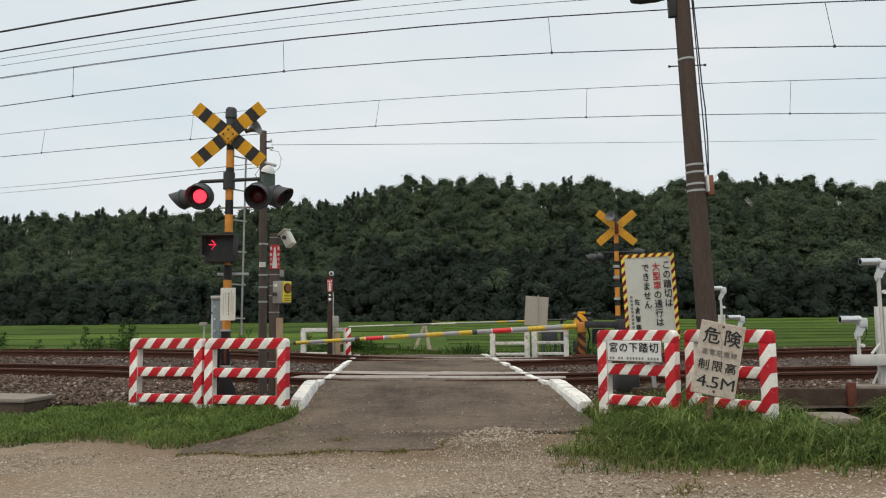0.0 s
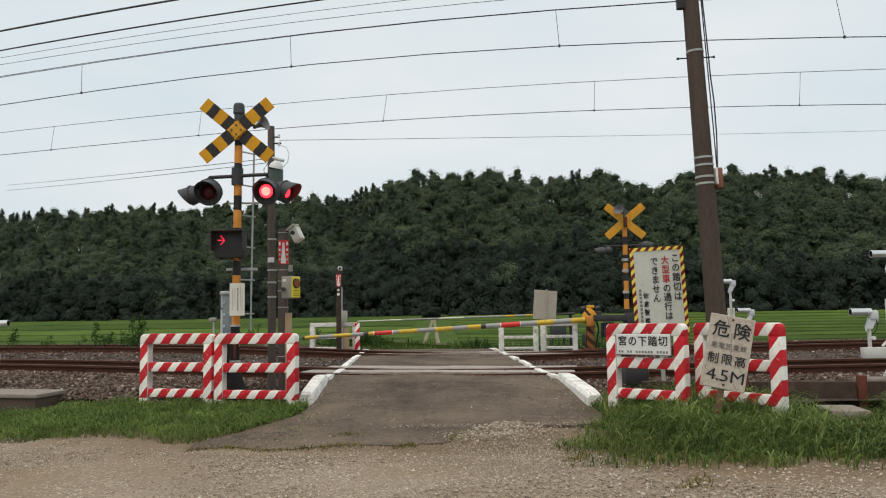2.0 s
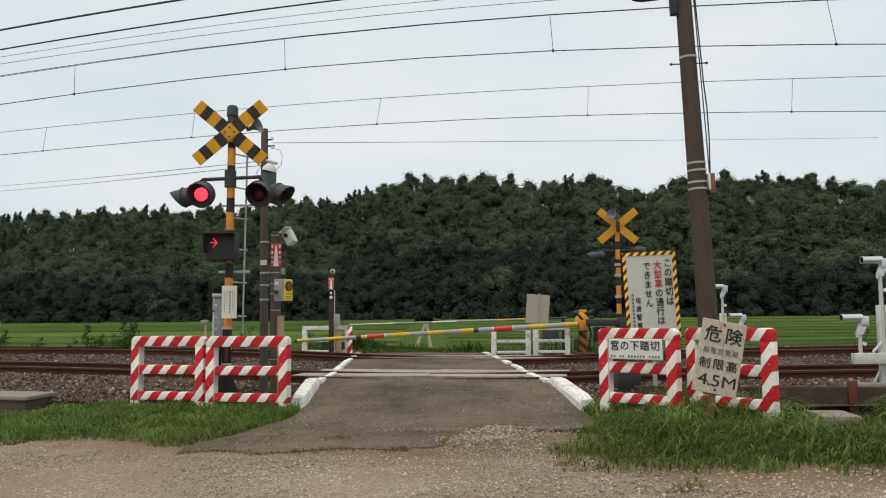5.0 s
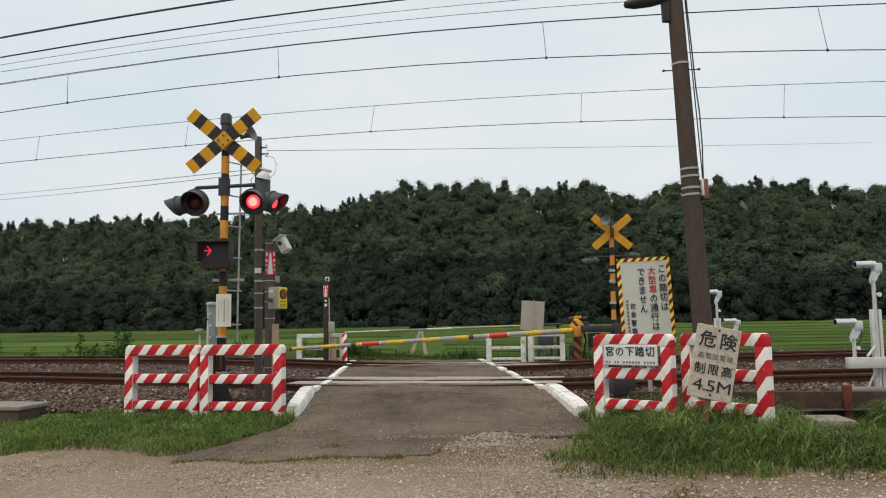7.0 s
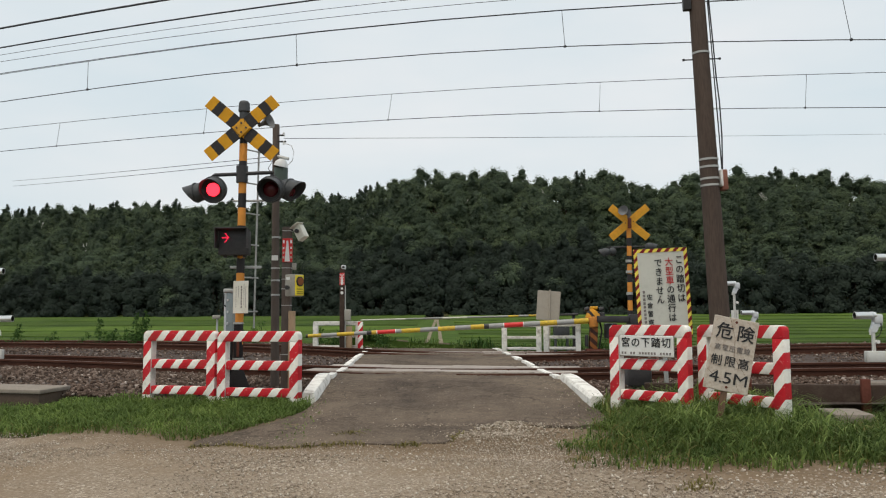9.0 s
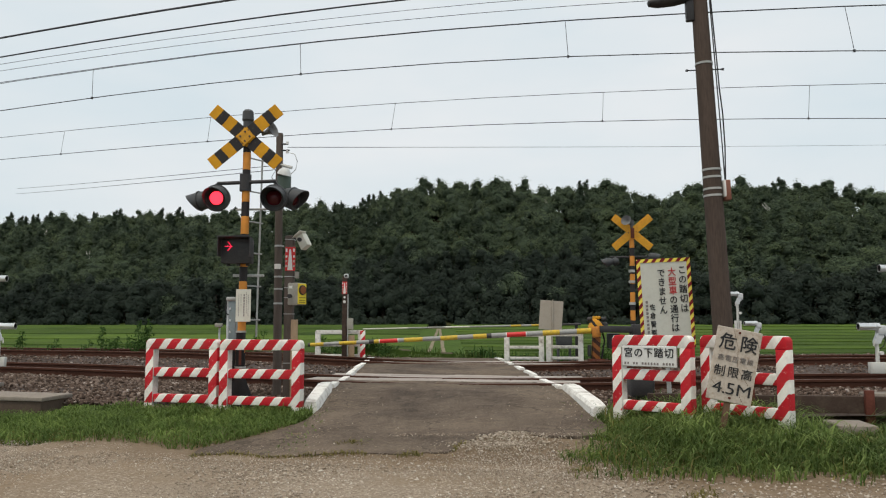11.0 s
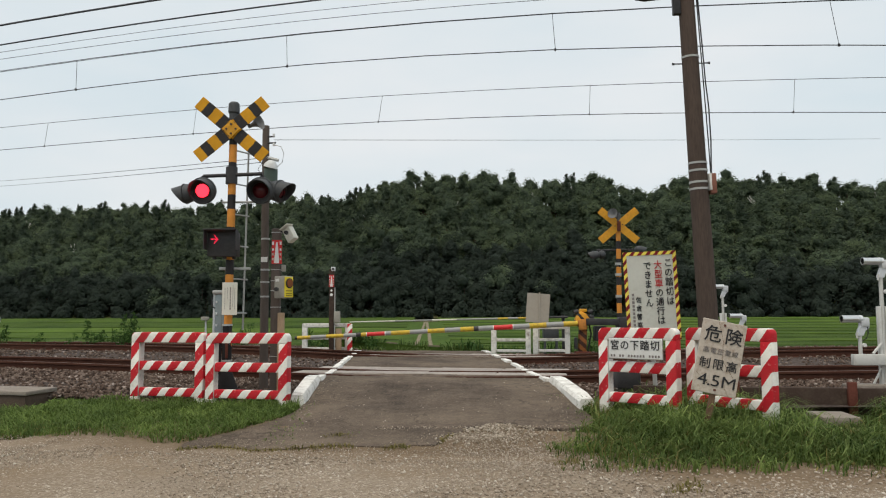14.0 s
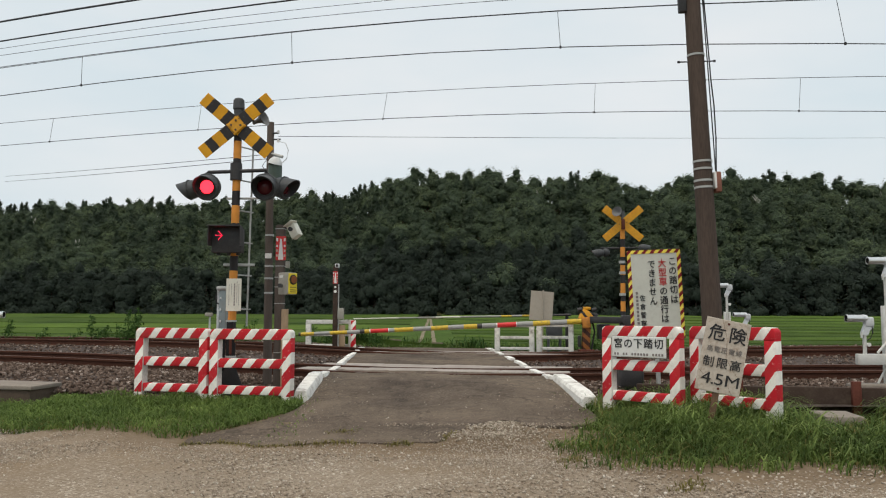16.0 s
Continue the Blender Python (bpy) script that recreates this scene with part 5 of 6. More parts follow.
ARM = [  # material, start, end along the arm from the gear case
    ("bar_yellow", 0.12, 0.30), ("bar_yellow", 0.30, 0.44), ("bar_grey", 0.44, 0.82), ("bar_yellow", 0.82, 1.20), ("bar_grey", 1.20, 1.56), ("white", 1.56, 1.575), ("bar_red", 1.575, 2.0),
    ("white", 2.0, 2.02), ("bar_grey", 2.02, 2.34), ("black", 2.34, 2.45), ("bar_yellow", 2.45, 2.75), ("bar_grey", 2.75, 3.1), ("bar_yellow", 3.1, 3.48), ("bar_grey", 3.48, 3.88), ("bar_yellow", 3.88, 4.3),
    ("bar_grey", 4.3, 4.42), ("white", 4.42, 4.44), ("bar_red", 4.44, 4.84), ("white", 4.84, 4.86), ("bar_yellow", 4.86, 4.97), ("black", 4.97, 5.08), ("bar_grey", 5.08, 5.36), ("bar_yellow", 5.36, 5.75), ("bar_grey", 5.75, 6.1), ("bar_yellow", 6.1, 6.22), ("bar_yellow", 6.22, 6.40), ("black", 6.40, 6.45)]
rise_arm = math.atan2(0.735 - 0.43, 6.2)
for mt, a, b in ARM:
    def at(d):
        return (-d * math.cos(rise_arm), -0.2, 0.735 - d * math.sin(rise_arm))
    ra, rb = 0.062 - 0.0035 * a, 0.062 - 0.0035 * b
    part("band", rod(B(), at(a), at(b), ra, rb, 14), M[mt], bar)
part("counterweight_arm", box(B(), (0.95, 0.12, 0.15), (0.55, -0.2, 0.76), (0, 1, 0), bevel=0.02), M["black"], bar)
part("weight", box(B(), (0.26, 0.2, 0.26), (0.92, -0.2, 0.74), bevel=0.02), M["black"], bar)
part("motor", box(B(), (0.26, 0.3, 0.34), (0.42, 0.02, 0.5), bevel=0.03), M["black"], bar)

bar2 = thing("barrier", pose(2.9, 19.4, -0.05), "thin pale pole lowered behind the barrier", "barrier")
part("stand", rod(B(), (0, 0, -0.1), (0, 0, 0.95), 0.04, n=12), M["black"], bar2)
for mt, a, b in (("black", -0.1, 0.42), ("bar_yellow", 0.42, 0.66), ("bar_grey", 0.66, 0.9), ("bar_yellow", 0.9, 1.1), ("bar_grey", 1.1, 1.35), ("bar_yellow", 1.35, 1.6), ("bar_grey", 1.6, 2.6), ("sheet", 2.6, 3.2), ("bar_grey", 3.2, 4.1), ("sheet", 4.1, 5.2)):
    part("band", rod(B(), (-a, -0.06, 0.9 - a * 0.021), (-b, -0.06, 0.9 - b * 0.021), 0.028 - 0.003 * a, 0.028 - 0.003 * b, 10), M[mt], bar2)

fp = thing("barrier_post", pose(-2.6, 18.3, -0.055), "dark post with a red-white board and small boxes", "post")
part("post", box(B(), (0.11, 0.11, 2.02), (0, 0, 1.01), bevel=0.01), M["timber"], fp)
lmp = part("lamp", box(B(), (0.10, 0.12, 0.10), (0.03, 0, 2.025), bevel=0.02), M["silver"], fp)
part("lens", rod(B(), (0.03, -0.066, 2.025), (0.03, -0.058, 2.025), 0.03, n=12), M["black"], lmp)
warning_board(fp, 0, -0.062, 1.75, 0.115, 0.28)
part("reflector", rod(B(), (0, -0.075, 1.43), (0, -0.06, 1.43), 0.035, n=12), M["white"], fp)
part("reflector", rod(B(), (0, -0.075, 1.53), (0, -0.06, 1.53), 0.025, n=12), M["white"], fp)
part("conduit", rod(B(), (0.075, -0.03, 0.0), (0.075, -0.03, 1.6), 0.014, n=8), M["steel"], fp)
part("button_box", box(B(), (0.14, 0.12, 0.26), (0.13, -0.02, 0.92), bevel=0.012), M["box_grey"], fp)
part("panel", box(B(), (0.14, 0.04, 0.66), (0.16, 0.02, 0.33), bevel=0.006), M["pale_wood"], fp)

bs = thing("road_sign", pose(2.22, 19.0, -0.1), "grey sheet-metal back of a road sign", "sign")
part("board", box(B(), (0.55, 0.012, 0.70), (0.02, 0, 1.165), (0, 4.5, 0), bevel=0.004, seg=1), M["sheet_back"], bs)
part("post", rod(B(), (0.02, -0.03, -0.1), (0.06, -0.03, 1.54), 0.018, n=12), M["sheet_back"], bs)
eq = thing("equipment_case", pose(2.55, 19.1, -0.1), "dark equipment case on legs", "cabinet")
part("case", box(B(), (0.36, 0.3, 0.3), (0, 0, 0.6), bevel=0.02), M["hood"], eq)
for x in (-0.14, 0.14):
    part("leg", box(B(), (0.04, 0.2, 0.5), (x, 0, 0.22)), M["hood"], eq)


# ---- obstacle detectors ----
def detector_head(parent, m):
    """A long bright tube on a cast head with a slanting neck plate, looking along local -x."""
    h = part("detector_head", box(B(), (0.105, 0.09, 0.115), (0.055, 0, 0.0), bevel=0.018), M["silver"], parent, "silver detector head with a bright tube", m)
    part("tube", lathe(B(), [(0.0, 0.03), (0.043, 0.03), (0.043, -0.19), (0.046, -0.195), (0.046, -0.215), (0.039, -0.215), (0.039, -0.10), (0.0, -0.10)], pose(0.0, -0.005, 0.04, 0, 90, 0), 20), M["bright"], h, "bright metal tube with a dark mouth")
    part("tube_lining", lathe(B(), [(0.0, -0.105), (0.038, -0.105), (0.038, -0.210)], pose(0.0, -0.005, 0.04, 0, 90, 0), 20), M["black"], h)
    part("tube_band", lathe(B(), [(0.043, -0.010), (0.047, -0.010), (0.047, 0.010), (0.043, 0.010)], pose(-0.01, -0.005, 0.04, 0, 90, 0), 20), M["silver"], h)
    bm = B()
    face = bm.faces.new([bm.verts.new((x, -0.03, z)) for x, z in ((0.01, -0.02), (-0.035, -0.135), (-0.035, -0.16), (0.03, -0.16), (0.055, -0.10), (0.10, -0.07), (0.10, -0.04))])
    for v in bmesh.ops.extrude_face_region(bm, geom=[face])["geom"]:
        if isinstance(v, bmesh.types.BMVert):
            v.co.y += 0.06
    bmesh.ops.recalc_face_normals(bm, faces=bm.faces)
    part("neck_plate", bm, M["silver"], h)
    part("clamp_bolt", rod(B(), (-0.045, -0.02, -0.19), (-0.035, -0.02, -0.12), 0.012, n=8), M["galv"], h)
    part("cable", tube(B(), [(0.08, -0.03, -0.05), (0.085, -0.03, -0.13), (0.06, -0.03, -0.19), (0.02, -0.02, -0.22)], 0.007), M["cable"], h)
    return h


def detector(m, tall, low=True, reach=0.26, flip=1, label="silver obstacle detector on a galvanised stand"):
    d = thing("obstacle_detector", m, label, "obstacle detector", "obstacle detectors")
    turn = 0 if flip > 0 else 180
    part("foot", box(B(), (0.66 if flip > 0 else 0.34, 0.30, 0.05), (-0.12 if flip > 0 else 0, 0, 0.025), bevel=0.008), M["conc"], d)
    if tall > 1.0:
        for x in (-0.045, 0.045):   # two upright channels with a slot between
            part("channel", box(B(), (0.036, 0.06, tall * 0.66 - 0.05), (x, 0, 0.05 + (tall * 0.66 - 0.05) / 2), bevel=0.006), M["galv"], d)
        part("post", rod(B(), (0, 0, 0.05), (0, 0, tall - 0.14), 0.024, n=14), M["galv"], d)
        for sx in (-1, 1):
            part("gusset", rod(B(), (sx * 0.15, -0.02, 0.06), (sx * 0.05, -0.02, 0.24), 0.014, n=8), M["galv"], d)
    else:
        part("post", rod(B(), (0, 0, 0.05), (0, 0, tall - 0.14), 0.024, n=14), M["galv"], d)
    detector_head(d, pose(0, 0, tall, 0, 0, turn))
    part("knob", rod(B(), (0.035, -0.03, tall - 0.33), (0.035, -0.065, tall - 0.33), 0.026, n=12), M["white"], d)
    if low:
        part("cross_beam", box(B(), (reach + 0.16, 0.07, 0.13), (-(reach - 0.08) / 2 * flip, -0.075, 0.345), bevel=0.006), M["galv"], d)
        part("beam_brace", rod(B(), (-0.17 * flip, -0.07, 0.42), (-0.05 * flip, -0.05, 0.54), 0.016, n=8), M["galv"], d)
        part("low_post", rod(B(), (-(reach - 0.06) * flip, -0.08, 0.40), (-(reach - 0.06) * flip, -0.08, 0.66), 0.022, n=12), M["galv"], d)
        detector_head(d, pose(-(reach - 0.06) * flip, -0.08, 0.79, 0, 0, turn))
        part("knob", rod(B(), (-(reach - 0.09) * flip, -0.10, 0.52), (-(reach - 0.09) * flip, -0.135, 0.52), 0.022, n=12), M["white"], d)
    return d


detector(pose(5.292, 9.6, 0.0), 1.487, reach=0.385)
detector(pose(-6.49, 10.9, 0.01), 1.45, flip=-1)
detector(pose(5.44, 15.5, 0.0), 1.40, low=False)
detector(pose(5.74, 15.4, 0.0), 0.83, low=False)


# ---- edges of the line: slabs, low timber wall ----
def slab(m, size, label="flat weathered concrete trough lid", mt="conc"):
    return tagged(part("concrete_slab", box(B(), size, (0, 0, 0), bevel=0.015), M[mt], None, "", m), label, "slab", "trough lids")


tr = thing("cable_trough", pose(-5.72, 10.02, -0.25, 0, 1, -6), "low concrete cable trough with a pale lid and dark brown sides", "cable trough")
part("body", box(B(), (1.38, 0.58, 0.19), (0, 0, 0.095), bevel=0.012), M["dark_conc"], tr, "dark brown sides")
part("lid", box(B(), (1.44, 0.64, 0.05), (0, 0, 0.217), bevel=0.010), M["conc"], tr, "pale weathered lid")
slab(pose(3.86, 7.98, -0.15, 0, 0, -8), (0.36, 0.52, 0.09))
wl_ = thing("wall_timber", pose(0, 0, 0), "low dark timber wall holding the ballast", "retaining wall", kind="structure")
for i in range(3):
    p = along(3.75 + i * 1.5, -2.78, -0.06, False)
    part("plank", box(B(), (1.46, 0.09, 0.40), (p.x, p.y, p.z - 0.05), (0, 0, -math.degrees(TH)), bevel=0.012), M["timber"], wl_)
for s in (3.45, 4.1, 5.3, 6.6):
    p = along(s, -2.87, -0.05, False)
    part("stake", box(B(), (0.09, 0.07, 0.42), (p.x, p.y, p.z), (0, 0, -math.degrees(TH)), bevel=0.006), M["rust_post"], wl_)

# ---- overhead wires ----
WIRES = [  # name, off, height, radius, droop away from the crossing, gradient
    ("contact_wire", 0.0, 5.010, 0.0075, 0.665, -0.0075), ("messenger_wire", 0.0, 5.559, 0.006, 0.431, 0.0042), ("contact_wire", SECOND, 5.154, 0.0075, 0.324, -0.0148), ("messenger_wire", SECOND, 5.748, 0.006, 0.183, -0.0067),
    ("feeder_cable", 7.0, 9.79, 0.022, 0.26, 0), ("feeder_cable", 7.1, 9.86, 0.016, 0.26, 0), ("feeder_cable", 7.0, 9.19, 0.021, 0.26, 0), ("feeder_wire", 5.0, 8.05, 0.0058, 0.26, 0), ("feeder_wire", 4.0, 7.42, 0.0058, 0.26, 0),
    ("feeder_wire", 0.12, 5.596, 0.005, 0.432, 0.0048)]


def wire_at(s, off, z, droop, grade):
    return along(s, off, z - droop * (1 - math.exp(-(s / 12.0) ** 2)) + grade * max(-20, min(20, s)), False)


for nm, off, z, r, droop, grade in WIRES:
    ob = part(nm, tube(B(), [wire_at(-60 + i * 2.0, off, z, droop, grade) for i in range(61)], r, 6), M["wire"])
    tagged(ob, "dark overhead wire strung along the railway", "overhead wire", "overhead wires")
for low_w, high_w, ss, lean in ((WIRES[0], WIRES[1], (-14.6, -10.5, -6.38, -2.34, 2.06, 6.16, 10.4), (0.0, 0.0, 0.0, -0.02, -0.04, -0.10, -0.12)), (WIRES[2], WIRES[3], (-15.0, -10.89, -6.66, -2.09, 2.51, 6.57, 10.8), (0.1, 0.09, 0.07, 0.09, 0.03, 0.05, 0.04))):
    for s, dx in zip(ss, lean):
        a, b = wire_at(s, low_w[1], *low_w[2:3], *low_w[4:]), wire_at(s + dx, high_w[1], *high_w[2:3], *high_w[4:])
        bm = tube(B(), [a, b], 0.0045, 5)
        box(bm, (0.03, 0.02, 0.04), tuple(a))
        tagged(part("dropper", bm, M["wire"]), "thin vertical dropper between overhead wires", "overhead wire", "droppers")
for a, b, r in (((-2.38, 10.9, 3.34), (14.0, 25.0, 6.52), 0.004), ((-2.46, 10.9, 3.03), (-14.2, 25.0, 5.05), 0.005), ((-2.46, 10.9, 3.09), (-14.2, 25.0, 5.22), 0.005)):
    a, b = Vector(a), Vector(b)
    pts = [a.lerp(b, i / 12) - Vector((0, 0, 0.02 * 4 * (i / 12) * (1 - i / 12))) for i in range(13)]
    tagged(part("service_wire", tube(B(), pts, r, 5), M["wire"]), "thin service wire from the slender pole", "overhead wire", "service wires")

# low black track-side box behind the frames
tb = thing("trackside_box", pose(2.28, 10.0, -0.2), "low black trackside equipment box on a stand", "equipment box")
part("box", box(B(), (0.3, 0.24, 0.26), (0, 0, 0.3), bevel=0.03), M["black"], tb)
part("stand", box(B(), (0.12, 0.12, 0.2), (0, 0, 0.1)), M["black"], tb)


# ---- fields ----
def leaf_cards(name, centres, normals, sizes, material, seed, spread=0.9, slim=1.0, parent=None):
    """Small bent leaf clumps (two triangles each) at centres, roughly facing their normals."""
    rng = np.random.default_rng(seed)
    n = len(centres)
    nn = normals + rng.normal(0, spread, (n, 3))
    nn /= np.linalg.norm(nn, axis=1, keepdims=True)
    h = rng.normal(0, 1, (n, 3))
    u = np.cross(nn, h)
    u /= np.linalg.norm(u, axis=1, keepdims=True)
    w = np.cross(nn, u)
    s = sizes[:, None]
    k = rng.uniform(0.6, 1.0, (n, 1)) * slim
    v = np.stack([centres - u * s, centres - w * s * k + nn * s * 0.25, centres + u * s * rng.uniform(0.6, 1.1, (n, 1)), centres + w * s * k + nn * s * 0.25], 1)
    i = (np.arange(n) * 4)[:, None]
    f = np.concatenate([i + np.array([[0, 1, 2]]), i + np.array([[0, 2, 3]])], 0)
    return from_arrays(name, v.reshape(-1, 3), f, material, parent)


def blades(name, places, lengths, material, seed, lean=0.5, width=0.006, drift=(0, 0)):
    """Grass blades: three bent segments narrowing to a tip."""
    rng = np.random.default_rng(seed)
    p = np.array(places)
    n = len(p)
    L = np.array(lengths)[:, None]
    a = rng.uniform(0, 6.283, n)
    d = np.stack([np.cos(a), np.sin(a), np.zeros(n)], 1)
    side = np.stack([-np.sin(a + rng.normal(0, 0.9, n)), np.cos(a), np.zeros(n)], 1)
    b = np.abs(rng.normal(lean, 0.3, (n, 1)))
    up = np.array([[0, 0, 1.0]])
    dr = np.array([[*drift, 0]])
    w = width * rng.uniform(0.6, 1.4, (n, 1))
    p1 = p + L * (0.5 * up + 0.16 * b * d + 0.2 * dr)
    p2 = p + L * (0.82 * up * (1 - 0.22 * b) + 0.5 * b * d + 0.5 * dr)
    p3 = p + L * ((1.0 - 0.55 * b) * up + 0.95 * b * d + 0.9 * dr)
    v = np.stack([p - side * w, p + side * w, p1 - side * w, p1 + side * w, p2 - side * w * 0.7, p2 + side * w * 0.7, p3], 1)
    i = (np.arange(n) * 7)[:, None]
    f = np.concatenate([i + np.array([t]) for t in ((0, 1, 3), (0, 3, 2), (2, 3, 5), (2, 5, 4), (4, 5, 6))], 0)
    return from_arrays(name, v.reshape(-1, 3), f, material)


# rice paddies: thick crop beds between narrow banks
PADDY = (18, 21.5, 25, 29, 33, 37, 41, 45.5, 50, 55, 60, 66, 72, 79, 87, 97, 108)
def rice_bed(side, v0, v1, k, material, label, lift):
    bm = B()
    rows = []
    n = 30
    for j in range(7):
        o = v0 + (v1 - v0) * j / 6
        row = []
        for i in range(n + 1):
            t = (i / n) ** 1.6
            ymid = BASE[1] + 1.02 * o
            xc = -0.77 - 0.019 * (ymid - 19)
            s = (xc - BASE[0] + side * (1.72 + t * (60 + v1 * 0.8)) - o * NRM[0]) / DIR[0]
            w = 0.9 * noise.noise((s * 0.05, o * 0.08, 3)) + 0.3 * noise.noise((s * 0.3, o, 8))
            x, y = BASE[0] + s * DIR[0] + (o + w) * NRM[0], BASE[1] + s * DIR[1] + (o + w) * NRM[1]
            row.append(bm.verts.new((x, y, table(GROUND, o) + lift + 0.06 * noise.noise((s * 0.12, k, 5)) + 0.05 * noise.noise((x * 0.5, y * 0.5, k)))))
        rows.append(row)
    for a, b in zip(rows, rows[1:]):
        for i in range(n):
            bm.faces.new((a[i], a[i + 1], b[i + 1], b[i]) if side > 0 else (a[i + 1], a[i], b[i], b[i + 1]))
    rim = rows[0] + [r[-1] for r in rows[1:]] + rows[-1][-2::-1] + [r[0] for r in rows[-2:0:-1]]
    low = [bm.verts.new((q.co.x, q.co.y, q.co.z - 0.42)) for q in rim]
    for i in range(len(rim)):
        j = (i + 1) % len(rim)
        bm.faces.new((rim[j], rim[i], low[i], low[j]))
    tagged(part("rice_field", bm, material), label, "rice field", "rice fields", "stuff")


vary = random.Random(17)
for side in (-1, 1):
    beds = PADDY if side > 0 else PADDY[::2]
    for k, (v0, v1) in enumerate(zip(beds, beds[1:])):
        cut = v0 + (v1 - v0) * (vary.uniform(0.52, 0.72) if side > 0 else vary.uniform(0.76, 0.86))
        rice_bed(side, v0 + 0.08, cut, k, M["rice_bed"], "bright green bed of dense young rice", 0.37)
        rice_bed(side, cut, v1 - 0.08, k + 40, M["rice_dark"], "darker green strip of rice", 0.33)

# ---- the wooded hill ----
def leaf_triangles(name, c, nrm, size, material, seed, spread):
    """Pointed leaf sprays, one triangle each, roughly facing their normals."""
    rng = np.random.default_rng(seed)
    n = len(c)
    nn = nrm + rng.normal(0, spread, (n, 3)).astype(np.float32)
    nn /= np.linalg.norm(nn, axis=1, keepdims=True)
    u = np.cross(nn, rng.normal(0, 1, (n, 3)))
    u /= np.linalg.norm(u, axis=1, keepdims=True)
    w = np.cross(nn, u)
    s = size[:, None]
    v = np.stack([c - u * s - w * s * 0.6, c + u * s - w * s * 0.6, c + w * s * 1.1], 1)
    return from_arrays(name, v.reshape(-1, 3), np.arange(3 * n).reshape(-1, 3), material)


boughs = []


def crowns(name, trees, material, seed, cedar=False):
    """Crowns built of leaf sprays on many overlapping boughs: trees are (x, y, z, height, width, sprays)."""
    rng = np.random.default_rng(seed)
    cs, ns, ss = [], [], []
    for x, y, z, h, w, count in trees:
        nb = 12 if cedar else 14
        per = count // nb
        for b in range(nb):
            if cedar:
                t = (b + 0.4) / nb
                rad = w * 0.5 * (1.0 - t) ** 0.72 * rng.uniform(0.85, 1.15)
                c = np.array([x + rng.normal(0, 0.2), y + rng.normal(0, 0.2), z + h * (0.25 + 0.72 * t)])
                r3 = np.array([max(rad, 0.22), max(rad, 0.22), h * 0.08])
            else:
                d = rng.normal(0, 1, 3)
                d /= np.linalg.norm(d)
                d[2] = abs(d[2]) * 1.25 - 0.45
                k = rng.uniform(0.4, 1.0)
                slim = 1.0 - 0.55 * max(0.0, d[2]) * k
                c = np.array([x, y, z + h * 0.50]) + d * k * np.array([w * 0.40 * slim, w * 0.40 * slim, h * 0.42])
                q = w * rng.uniform(0.18, 0.28) * (0.6 + 0.4 * slim)
                r3 = np.array([q, q, q * 1.05])
            boughs.append((c, r3, material is M["leaf_shade"]))
            d = rng.normal(0, 1, (per, 3))
            d /= np.linalg.norm(d, axis=1, keepdims=True)
            d[:, 2] = np.where(d[:, 2] < -0.3, -d[:, 2], d[:, 2])
            cs.append(c + d * r3 * rng.uniform(0.45, 1.25, (per, 1)))
            dome = (c - np.array([x, y, z + h * 0.35])) / np.array([w * 0.5, w * 0.5, h * 0.45])
            ns.append(d * 0.45 + dome * 0.85 + np.array([0, -0.15, 0.36 if y > 128 else 0.10]))
            ss.append(rng.uniform(0.10, 0.24, per))
    return leaf_triangles(name, np.concatenate(cs).astype(np.float32), np.concatenate(ns).astype(np.float32), np.concatenate(ss).astype(np.float32), material, seed + 1, 0.26)


rng = random.Random(21)
broad, cedar, trunks = [], [], B()
for row in range(-1, 17):
    v = 109.5 + row * 2.5
    x = -155.0
    while x < 130:
        x += rng.uniform(1.5, 3.9)
        o = v + rng.uniform(-1.6, 1.6)
        s = x
        X = BASE[0] + s * DIR[0] + o * NRM[0]
        Y = BASE[1] + s * DIR[1] + o * NRM[1]
        if abs(X / Y) > 0.78:
            continue
        seen = abs(X / Y) < 0.62
        z = hill_z(X, Y) - 0.3
        ced = rng.random() < (0.3 if row > 8 and X < -15 else 0.11)
        h = rng.uniform(6.6, 7.9) if ced else rng.uniform(5.6, 8.8)
        if row < 0:   # shrubs along the foot of the woods
            broad.append((X, Y, z - 0.9, rng.uniform(2.6, 4.4), rng.uniform(3.0, 4.6), 420 if seen else 60))
            continue
        if row < 1:
            h *= 1.3
            z -= 2.4
            ced = False
        w = rng.uniform(3.6, 5.0) if ced else rng.uniform(3.2, 6.4)
        (cedar if ced else broad).append((X, Y, z, h, w, 1020 if seen else 100))
        rod(trunks, (X, Y, z - 0.5), (X, Y, z + h * 0.7), 0.2, 0.06, 6)
tagged(part("forest_trunks", trunks, M["timber"]), "dark tree trunks hidden in the wooded hill", "woods", kind="stuff")
pick = random.Random(8)
def foot_depth(x, y):
    """Depth into the hill-foot belt whose leaf colour is darkened for shade."""
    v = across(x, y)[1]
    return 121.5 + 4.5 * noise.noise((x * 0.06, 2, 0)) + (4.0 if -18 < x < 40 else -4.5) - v


